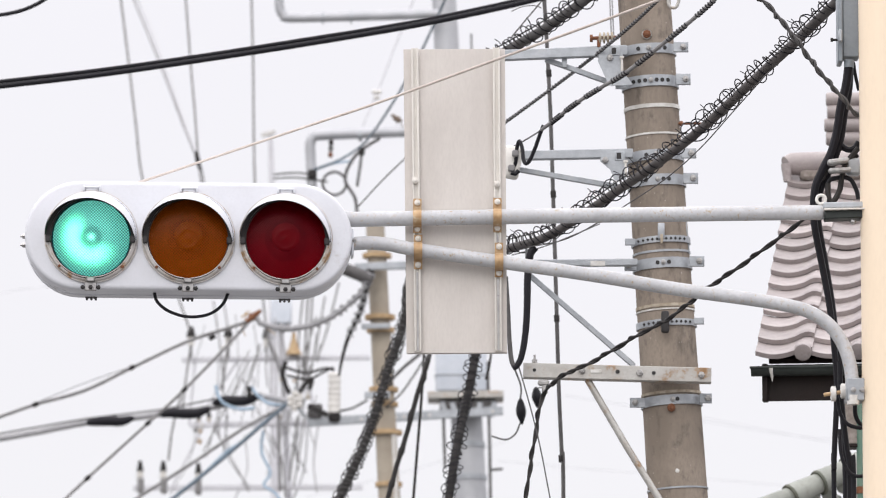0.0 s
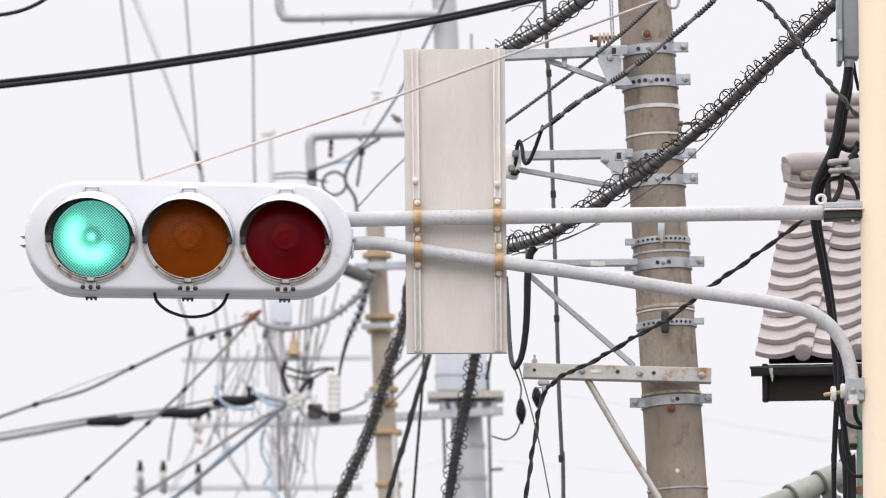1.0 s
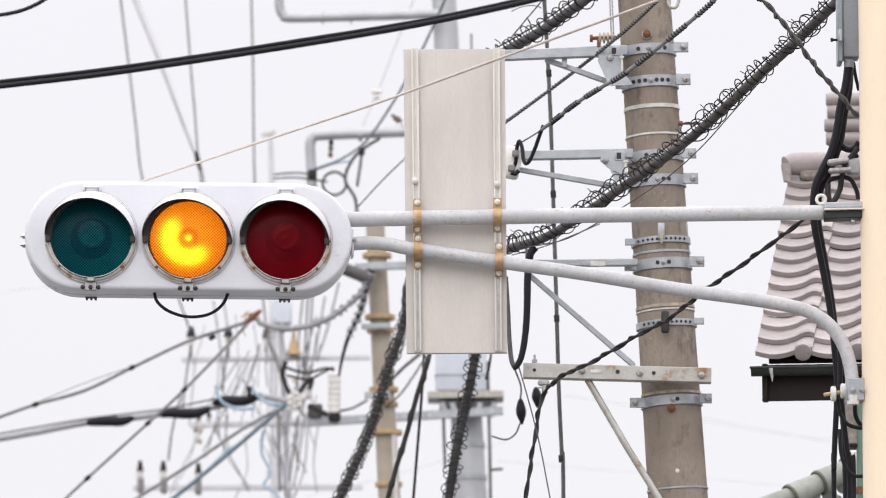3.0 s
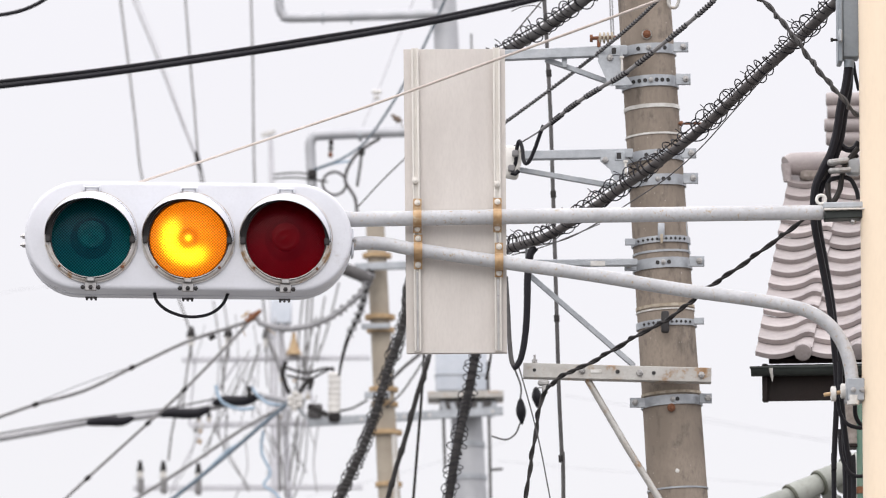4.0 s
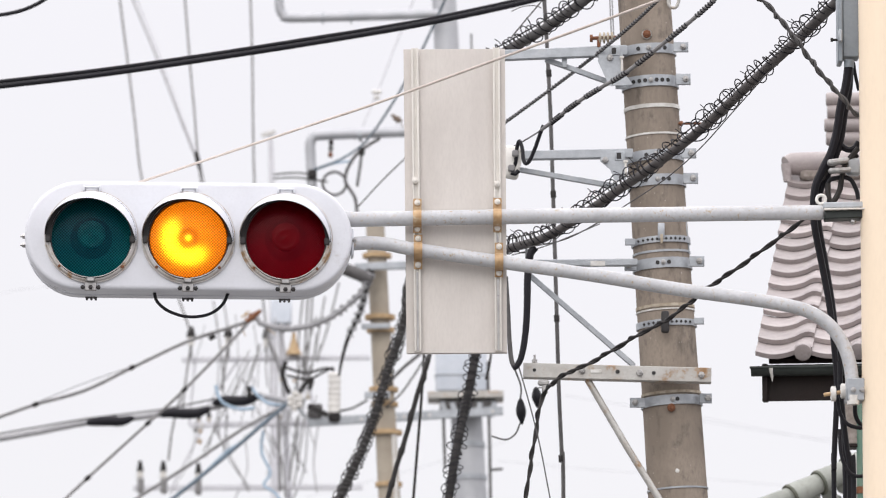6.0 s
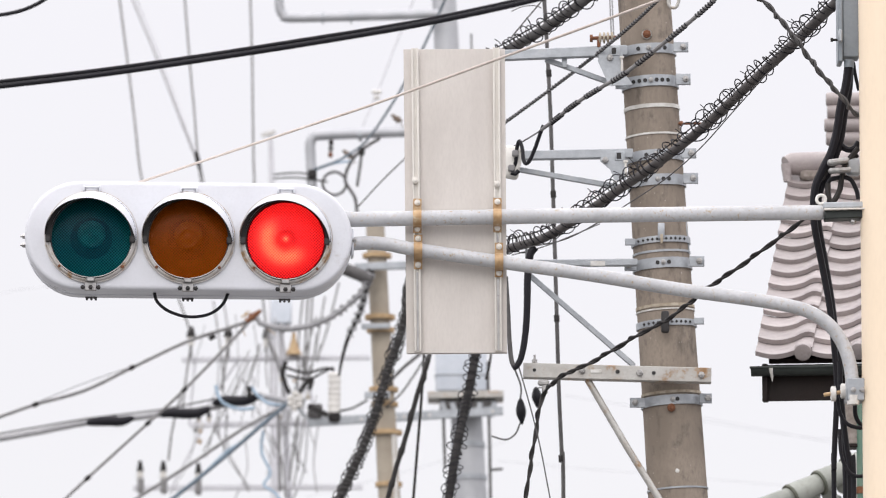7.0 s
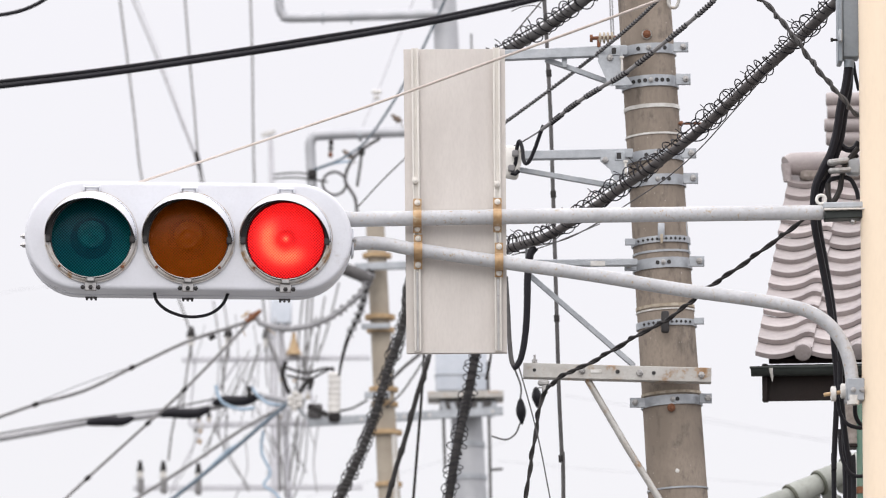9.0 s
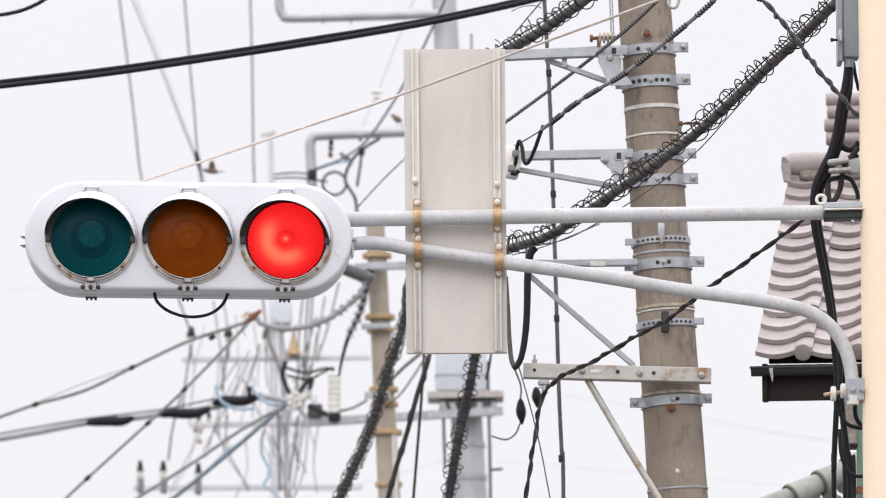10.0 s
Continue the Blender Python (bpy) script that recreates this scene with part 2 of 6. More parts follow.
# ---- mesh building ----
class Geo:
    """Collects points and faces for one mesh."""

    def __init__(self):
        self.v, self.f = [], []

    def add(self, verts, faces):
        o = len(self.v)
        self.v += [tuple(v) for v in verts]
        self.f += [tuple(i + o for i in q) for q in faces]
        return self

    def bm(self, bm, m=None):
        bm.verts.index_update()
        vs = [(m @ v.co) if m else v.co.copy() for v in bm.verts]
        self.add(vs, [[v.index for v in q.verts] for q in bm.faces])
        bm.free()
        return self

    def box(self, sx, sy, sz, m=None, bevel=0.0, segs=1):
        b = bmesh.new()
        bmesh.ops.create_cube(b, size=1.0)
        for v in b.verts:
            v.co = Vector((v.co.x * sx, v.co.y * sy, v.co.z * sz))
        if bevel:
            bmesh.ops.bevel(b, geom=b.edges[:], offset=bevel, segments=segs, profile=0.5, affect="EDGES")
        return self.bm(b, m)

    def bar(self, a, b, w, h, bevel=0.003, up=(0, 0, 1)):
        """A straight bar from a to b; h is its height along up, w its depth."""
        a, b, up = Vector(a), Vector(b), Vector(up)
        x = (b - a).normalized()
        y = up.cross(x).normalized()
        z = x.cross(y)
        m = Matrix((x, y, z)).transposed().to_4x4()
        m.translation = (a + b) / 2
        return self.box((b - a).length, w, h, m, bevel)

    def tube(self, pts, r, n=8, cap=True):
        """A round tube along pts; r is one radius or one for each point."""
        pts = [Vector(p) for p in pts]
        rs = r if isinstance(r, (list, tuple)) else [r] * len(pts)
        tan = [(pts[min(i + 1, len(pts) - 1)] - pts[max(i - 1, 0)]).normalized() for i in range(len(pts))]
        side = tan[0].orthogonal().normalized()
        vs, fs = [], []
        for i, p in enumerate(pts):
            side = (side - tan[i] * side.dot(tan[i])).normalized()
            other = tan[i].cross(side)
            for j in range(n):
                a = 2 * math.pi * j / n
                vs.append(p + (side * math.cos(a) + other * math.sin(a)) * rs[i])
        for i in range(len(pts) - 1):
            for j in range(n):
                k = (j + 1) % n
                fs.append((i * n + j, i * n + k, (i + 1) * n + k, (i + 1) * n + j))
        if cap:
            fs.append(tuple(range(n))[::-1])
            fs.append(tuple(range((len(pts) - 1) * n, len(pts) * n)))
        return self.add(vs, fs)

    def lathe(self, profile, m=None, n=16, arc=2 * math.pi):
        """Turn (radius, height) pairs about the local z axis."""
        full = abs(arc - 2 * math.pi) < 1e-6
        k = n if full else n + 1
        vs, fs = [], []
        for r, z in profile:
            for j in range(k):
                a = arc * j / n
                v = Vector((r * math.cos(a), r * math.sin(a), z))
                vs.append(m @ v if m else v)
        for i in range(len(profile) - 1):
            for j in range(n):
                q = (j + 1) % k
                fs.append((i * k + j, i * k + q, (i + 1) * k + q, (i + 1) * k + j))
        return self.add(vs, fs)

    def mesh(self, name, inv=None):
        me = bpy.data.meshes.new(name)
        me.from_pydata([tuple(inv @ Vector(v)) for v in self.v] if inv else self.v, [], self.f)
        b = bmesh.new()
        b.from_mesh(me)
        bmesh.ops.recalc_face_normals(b, faces=b.faces)
        b.to_mesh(me)
        b.free()
        me.shade_smooth()
        me.set_sharp_from_angle(angle=radians(38))
        return me


BASE = {}


def thing(name, at, label, category, group="", kind="", m=None):
    """An Empty at a thing's base that carries its parts."""
    ob = new(name)
    BASE[ob] = m if m else Matrix.Translation(at)
    ob.matrix_basis = BASE[ob]
    ob.empty_display_size = 0.1
    return tagged(ob, label, category, group, kind)


def part(name, geo, material, parent, label="", local=False):
    """One mesh under a thing or a part. Points are in the world unless local."""
    base = BASE[parent]
    ob = new(name, geo.mesh(name, None if local else base.inverted()))
    ob.data.materials.append(material)
    ob.parent = parent
    BASE[ob] = base
    return tagged(ob, label)


def single(name, geo, material, at, label, category, group="", kind=""):
    """A thing that is one mesh."""
    m = Matrix.Translation(at)
    ob = new(name, geo.mesh(name, m.inverted()))
    ob.matrix_basis = m
    BASE[ob] = m
    ob.data.materials.append(material)
    return tagged(ob, label, category, group, kind)


def smooth(pts, per=8):
    """A soft curve through pts (Catmull-Rom)."""
    p = [Vector(q) for q in pts]
    if len(p) < 3:
        return [p[0].lerp(p[1], i / per) for i in range(per + 1)]
    p = [p[0] * 2 - p[1]] + p + [p[-1] * 2 - p[-2]]
    out = []
    for i in range(1, len(p) - 2):
        for s in range(per):
            t = s / per
            out.append(0.5 * ((2 * p[i]) + (p[i + 1] - p[i - 1]) * t + (2 * p[i - 1] - 5 * p[i] + 4 * p[i + 1] - p[i + 2]) * t * t
                              + (3 * p[i] - p[i - 1] - 3 * p[i + 1] + p[i + 2]) * t ** 3))
    out.append(p[-2])
    return out


def extend(pts, before, after):
    """The same line run on straight at its two ends, in metres."""
    p = [Vector(q) for q in pts]
    gap = (p[0] - p[1])
    for _ in range(int(before / gap.length)):
        p.insert(0, p[0] + gap)
    gap = (p[-1] - p[-2])
    for _ in range(int(after / gap.length)):
        p.append(p[-1] + gap)
    return p


def to_ground(pts):
    """The same line led straight down to the ground."""
    p = [Vector(q) for q in pts]
    return p + [Vector((p[-1].x, p[-1].y, p[-1].z * 0.5)), Vector((p[-1].x, p[-1].y, 0.0))]


def resample(pts, gap):
    out, left = [pts[0]], gap
    for a, b in zip(pts, pts[1:]):
        seg = (b - a).length
        pos = left
        while pos <= seg:
            out.append(a.lerp(b, pos / seg))
            pos += gap
        left = pos - seg
    return out


def helix(pts, radius, pitch, steps=10, phase=0.0, wobble=0.0, seed=1):
    """Points that wind round a curve; depth runs across the curve, so the loops show."""
    rnd = random.Random(seed)
    line = resample(smooth(pts, 10), pitch / steps)
    out, side = [], None
    amp = radius
    for i, p in enumerate(line):
        tan = (line[min(i + 1, len(line) - 1)] - line[max(i - 1, 0)]).normalized()
        side = tan.orthogonal() if side is None else side - tan * side.dot(tan)
        side.normalize()
        if i % steps == 0:
            amp = radius * (1 + rnd.uniform(-wobble, wobble))
        a = 2 * math.pi * i / steps + phase
        out.append(p + (side * math.cos(a) + tan.cross(side) * math.sin(a)) * amp
                   + tan * (pitch * wobble * 0.8 * math.sin(i * 0.37 + seed)))
    return out


def radii(pts, r0, r1):
    n = len(pts) - 1
    return [r0 + (r1 - r0) * i / n for i in range(len(pts))]


def cable(name, pts, r, material, label, category="cable", group="", r1=None, per=10):
    line = smooth(pts, per)
    return single(name, Geo().tube(line, radii(line, r, r1 or r), 8), material, line[0], label, category, group)


def coiled_cable(pts, r, r1, coil, pitch, wire, label, seed, core=CORE, wind=None, spikes=0, lift=0.35, wild=0.28, group="coil-hung cables", second=None):
    """A thick cable carried in a loose steel spiral under a thin messenger wire."""
    t = thing("coil_hung_cable", pts[0], label, "cable", group)
    line = smooth(pts, 12)
    part("cable_core", Geo().tube(line, radii(line, r, r1), 10), core, t)
    up = [Vector(p) + Vector((0, 0, coil * lift)) for p in pts]
    part("spiral_hanger", Geo().tube(helix(up, coil, pitch, 16, 0, wild, seed), wire, 5), wind or BLACK, t, "loose wire spiral hanger")
    if second:
        part("spiral_hanger", Geo().tube(helix(up, coil * 0.92, pitch * 1.31, 14, 2.1, wild, seed + 5), wire * 0.9, 5), second, t, "weathered second spiral")
    if spikes:
        rnd = random.Random(seed)
        for _ in range(spikes):
            p = line[rnd.randrange(4, len(line) - 4)] + Vector((0, 0, coil * (lift + 0.7)))
            q = p + Vector((rnd.uniform(-1.3, 0.2), rnd.uniform(-0.4, 0.4), rnd.uniform(0.3, 1.1))) * coil
            part("wire_end", Geo().tube([p, p.lerp(q, 0.5) + Vector((0, 0, coil * 0.08)), q], wire * 0.8, 4), BLACK, t)
    top = [p + Vector((0, 0, coil * (lift + 0.6))) for p in line]
    part("messenger_wire", Geo().tube(top, wire * 1.1, 6), DARK, t)
    return t


def twisted_cable(pts, r, pitch, label, material=DARK, loose=0.95, group="twisted service cables"):
    t = thing("twisted_cable", pts[0], label, "cable", group)
    part("strand", Geo().tube(helix(pts, r * loose * 0.5, pitch, 12, 0.0, 0.0, 1), r, 8), material, t)
    part("strand", Geo().tube(helix(pts, r * loose * 1.5, pitch, 14, math.pi, 0.12, 3), r * 0.9, 8), material, t)
    return t


def bolt_geo(g, at, toward, r, h, n=6):
    """A hexagonal head with a short stud."""
    m = Vector(toward).to_track_quat("Z", "Y").to_matrix().to_4x4()
    m.translation = Vector(at)
    g.lathe([(0.0, h), (r * 0.8, h), (r, h * 0.75), (r, 0), (0, 0)], m, n)
    g.lathe([(0.0, h * 1.7), (r * 0.45, h * 1.6), (r * 0.45, h)], m, 8)
    return g


# ---- ground ----
g = Geo()
g.add([(-2500, -2500, 0), (2500, -2500, 0), (2500, 2500, 0), (-2500, 2500, 0)], [(0, 1, 2, 3)])
single("ground", g, ASPHALT, (0, 0, 0), "grey asphalt ground of the road junction", "ground", kind="structure")


# ---- traffic signal ----
def stadium(w, h, n=20):
    r, out = h / 2, []
    for cx, a0 in ((w / 2 - r, -90), (-(w / 2 - r), 90)):
        for i in range(n + 1):
            a = radians(a0 + 180 * i / n)
            out.append((cx + r * math.cos(a), r * math.sin(a)))
    return out


def shell(w, h, rings):
    """A pillow shaped housing: rings are (inset, y) from back to front."""
    g = Geo()
    n = len(stadium(w, h))
    for inset, y in rings:
        g.v += [(x, y, z) for x, z in stadium(w - 2 * inset, h - 2 * inset)]
    for i in range(len(rings) - 1):
        for j in range(n):
            k = (j + 1) % n
            g.f.append((i * n + j, i * n + k, (i + 1) * n + k, (i + 1) * n + j))
    g.f.append(tuple(range(n)))
    g.f.append(tuple(range((len(rings) - 1) * n, len(rings) * n)))
    return g


LAMPS = (-0.371, -0.001, 0.371)
FRONT = -0.075


def traffic_signal():
    m = pose(*(-0.974, 24.950, 5.531), 0, 0.3, 2.2)
    sig = thing("traffic_signal", (0, 0, 0), "white three-lamp horizontal traffic signal with short round visors", "traffic signal", m=m)
    body = shell(1.250, 0.419, [(0.030, 0.178), (0.010, 0.174), (0.002, 0.162), (0.0, 0.14), (0.0, -0.060), (0.0015, -0.066), (0.005, -0.071),
                                (0.010, -0.074), (0.018, FRONT)])
    body.v = [(x, y, z + 0.015) for x, y, z in body.v]
    part("housing", body, WHITE, sig, local=True)
    seam = shell(1.255, 0.424, [(0.0, 0.062), (0.0, 0.056)])
    seam.v = [(x, y, z + 0.015) for x, y, z in seam.v]
    part("seam_lip", seam, WHITE, sig, "thin lip where the housing halves meet", True)
    face = Matrix.Rotation(radians(90), 4, "X")            # local z of a lathe turns to the signal's front
    for x, glass, name, colour in zip(LAMPS, (GREEN_GLASS, AMBER_GLASS, RED_GLASS), ("green", "amber", "red"), (0, 1, 2)):
        c = Matrix.Translation((x, FRONT, 0.0)) @ face
        up = Matrix.Translation((x, FRONT, 0.007)) @ face
        door = part("lamp_door", Geo().lathe([(0.1795, 0.0), (0.1795, 0.007), (0.178, 0.010), (0.1755, 0.010), (0.174, 0.006), (0.172, 0.012),
                                              (0.168, 0.019), (0.162, 0.021), (0.160, 0.026), (0.1575, 0.026), (0.1575, 0.0)], up, 64), RIM, sig, "white lamp door rim stained with rust", True)
        part("reflector", Geo().lathe([(0.052, 0.0005), (0.095, 0.003), (0.125, 0.006), (0.153, 0.011)], c, 48), REFLECTOR, sig, local=True)
        part("lamp_socket", Geo().lathe([(0.0, 0.010), (0.012, 0.009), (0.018, 0.003), (0.040, 0.001), (0.046, 0.005), (0.054, 0.002), (0.080, 0.0034)], c, 40), SOCKET, sig, "dark lamp socket plate", True)
        part("frosted_bulb", Geo().lathe([(0.0, 0.0118), (0.020, 0.0116), (0.040, 0.0105), (0.050, 0.0075), (0.054, 0.003)], Matrix.Translation((0.0, 0.0, 0.016)) @ c, 36), FROSTED, sig, "frosted unlit bulb behind the lens", True)
        dome = []
        for i in range(34):
            rr = 0.1522 * (1 - i / 33)
            dome.append((rr, 0.018 + 0.022 * (1 - (rr / 0.1522) ** 2) + 0.0022 * math.exp(-((rr - 0.036) / 0.007) ** 2) + 0.003 * math.exp(-(rr / 0.012) ** 2)))
        part("gasket", Geo().lathe([(0.1575, 0.019), (0.1560, 0.0245), (0.1512, 0.0248), (0.1512, 0.016)], c, 56), VISOR_IN, sig, "black rubber lens gasket", True)
        for a in (-136, -44):
            at = (x + 0.1665 * math.cos(radians(a)), FRONT - 0.020, 0.1665 * math.sin(radians(a)) + 0.006)
            part("rim_screw", bolt_geo(Geo(), at, (0, -1, 0), 0.0062, 0.004, 8), RUST, door, "small rusted rim screw", True)
        part("lens", Geo().lathe(dome, c, 56), glass, sig, name + " prismatic glass lens", True)
        # visor: a half tube, longest at the top, black inside
        for nm, r, mat, lab in (("visor", 0.1750, WHITE, "white painted round visor"), ("visor_lining", 0.1720, VISOR_IN, "black inside of the visor")):
            v = Geo()
            rows, steps = 5, 40
            for i in range(steps + 1):
                a = radians(-4 + 188 * i / steps)
                up = max(math.sin(a), 0.0)
                depth = 0.014 + 0.078 * up ** 0.6
                for j in range(rows + 1):
                    t = j / rows
                    rr = r - 0.004 * t
                    lean = depth * t / 0.092
                    v.v.append((x + rr * math.cos(a) - 0.019 * lean, FRONT - 0.016 - depth * t, rr * math.sin(a) + 0.007 - 0.037 * lean))
            for i in range(steps):
                for j in range(rows):
                    q = i * (rows + 1) + j
                    v.f.append((q, q + 1, q + rows + 2, q + rows + 1))
            if nm == "visor_lining":
                o = len(v.v)
                for i in range(steps + 1):
                    a = radians(-4 + 188 * i / steps)
                    for rr in (0.1560, r):
                        v.v.append((x + rr * math.cos(a), FRONT - 0.029, rr * math.sin(a) + 0.004))
                v.f += [(o + 2 * i, o + 2 * i + 1, o + 2 * i + 3, o + 2 * i + 2) for i in range(steps)]
            part(nm, v, mat, sig, lab, True)
        # hinge above, clip below
        h = Geo().box(0.058, 0.012, 0.007, Matrix.Translation((x, FRONT - 0.007, 0.1985)), 0.002)
        h.box(0.046, 0.008, 0.016, Matrix.Translation((x, FRONT - 0.004, 0.190)), 0.002)
        for s in (-0.030, 0.030):
            h.box(0.007, 0.018, 0.022, Matrix.Translation((x + s, FRONT - 0.009, 0.1925)), 0.002)
        part("hinge", h, WHITE, sig, local=True)
        k = Geo().box(0.046, 0.016, 0.034, Matrix.Translation((x, FRONT - 0.010, -0.185)), 0.003)
        k.box(0.030, 0.020, 0.018, Matrix.Translation((x, FRONT - 0.024, -0.160)), 0.003)
        clip = part("clip", k, STEEL, sig, "bare steel door clip", True)
        b = Geo()
        for s in (-0.030, 0.0, 0.030):
            bolt_geo(b, (x + s, FRONT - 0.016, -0.190), (0, -1, 0), 0.009, 0.010)
        part("clip_screw", b, VISOR_IN, clip, "dark screws", True)
        f = Geo().box(0.046, 0.03, 0.012, Matrix.Translation((x, 0.135, -0.192)), 0.003)
        for s in (-0.017, 0.0, 0.017):
            f.box(0.009, 0.022, 0.014, Matrix.Translation((x + s, 0.135, -0.1985)), 0.002)
        part("drain_plug", f, GREY_CABLE, sig, local=True)
        p = Geo()
        for s, zz in ((-1, -0.006), (1, -0.006)):
            p.box(0.020, 0.030, 0.026, Matrix.Translation((x + s * 0.160 - 0.004, FRONT - 0.030, zz)), 0.003)
            part("visor_pivot", p, VISOR_IN, sig, "black visor pivot", True)
            p = Geo()
    side = Geo()
    for z in (-0.012, 0.022):
        bolt_geo(side, (-0.624, 0.02, z), (-1, 0, 0), 0.011, 0.012)
    part("side_bolt", side, STEEL, sig, local=True)
    flange = part("side_flange", Geo().box(0.010, 0.10, 0.105, Matrix.Translation((0.628, 0.05, 0.012)), 0.003), WHITE, sig, local=True)
    part("flange_bolt", bolt_geo(Geo(), (0.632, -0.002, 0.016), (0.6, -1, 0), 0.008, 0.010), STEEL, flange, local=True)
    loop = smooth([(-0.130, 0.0, -0.180), (-0.118, -0.005, -0.228), (-0.07, -0.012, -0.268), (0.005, -0.015, -0.288), (0.08, -0.012, -0.277),
                   (0.132, -0.005, -0.238), (0.158, 0.0, -0.180)], 8)
    part("cable_loop", Geo().tube(loop, 0.0062, 8), BLACK, sig, "black cable loop under the housing", True)
    bulb = part("bulb", Geo().lathe([(0.0, 0.0), (0.146, 0.0)], face, 40), GLOW, sig, "glowing bulb in its reflector", True)
    return sig, bulb


signal, bulb = traffic_signal()


# ---- signal arm, sign board and signal pole ----
def signal_pole():
    t = thing("signal_pole", (1.71, 25.12, 0.0), "cream painted tapered steel signal pole with clamps", "pole")
    top, mid = Vector((1.707, 25.120, 7.094)), Vector((1.707, 25.120, 4.567))
    part("shaft", Geo().tube([Vector((mid.x + 0.01, 25.12, 0.0)), mid, top], [0.106, 0.0975, 0.0975], 40), CREAM, t)
    part("base_flange", Geo().lathe([(0.0, 0.03), (0.2, 0.03), (0.2, 0.0)], Matrix.Translation((mid.x + 0.01, 25.12, 0.0)), 24), GALV, t)
    # upper clamp that grips the straight arm
    part("upper_clamp", Geo().bar((1.466, 25.130, 5.699), (1.627, 25.130, 5.703), 0.09, 0.0239, 0.004), GALV, t, "weathered grey upper clamp jaw")
    part("lower_clamp", Geo().bar((1.470, 25.130, 5.663), (1.627, 25.130, 5.668), 0.085, 0.0326, 0.004), GUTTER, t, "dark grey lower clamp jaw")
    part("clamp_lip", Geo().bar((1.467, 25.120, 5.682), (1.626, 25.120, 5.685), 0.10, 0.0065, 0.001), RAIL, t)
    part("clamp_bolt", bolt_geo(Geo(), (1.577, 25.100, 5.707), (0, 0, 1), 0.0130, 0.0087), STEEL, t)
    part("clamp_bolt", bolt_geo(Geo(), (1.579, 25.100, 5.643), (0, 0, -1), 0.0130, 0.0108), STEEL, t)
    # lower band that holds the bent arm
    part("lower_bracket", Geo().box(0.0696, 0.10, 0.0870, Matrix.Translation((1.583, 25.130, 4.984)), 0.004), GALV, t)
    b = Geo()
    for at in [(1.573, 25.070, 4.980), (1.607, 25.070, 4.980)]:
        bolt_geo(b, at, (0, -1, 0), 0.0108, 0.0087)
    part("bracket_bolt", b, STEEL, t)
    part("end_cap", Geo().tube([(1.574, 25.100, 4.962), (1.574, 25.100, 4.927)], [0.0261, 0.0239], 20), PORCELAIN, t, "white plastic end cap")
    return t


signal_pole()

t = thing("straight_arm", (1.563, 25.160, 5.686), "straight light grey signal arm tube with rust specks", "signal arm", "signal arms")
part("tube", Geo().tube([(-0.384, 25.120, 5.649), (0.471, 25.120, 5.664), (1.457, 25.140, 5.680), (1.466, 25.140, 5.680)],
                        [0.0294, 0.0294, 0.0287, 0.0261], 24), ARM, t)
part("end_sleeve", Geo().tube([(1.453, 25.140, 5.680), (1.563, 25.160, 5.686)], 0.0261, 20), ARM, t)
part("collar", Geo().tube([(-0.388, 25.120, 5.648), (-0.357, 25.120, 5.649)], 0.0326, 20), ARM, t)
bent = smooth([(-0.383, 25.120, 5.551), (-0.292, 25.120, 5.558), (-0.205, 25.120, 5.551), (-0.118, 25.120, 5.534), (0.209, 25.120, 5.485), (0.557, 25.120, 5.435), (0.905, 25.120, 5.377), (1.188, 25.120, 5.338), (1.340, 25.120, 5.311), (1.426, 25.120, 5.281), (1.496, 25.120, 5.228), (1.543, 25.120, 5.153), (1.566, 25.120, 5.074), (1.574, 25.120, 4.987)], 6)
t = thing("bent_arm", bent[-1], "light grey signal brace tube bent down to its bracket", "signal arm", "signal arms")
part("tube", Geo().tube(bent, radii(bent, 0.0265, 0.0261), 24), ARM, t)
part("collar", Geo().tube([(-0.388, 25.120, 5.551), (-0.353, 25.120, 5.554)], 0.0294, 20), ARM, t)


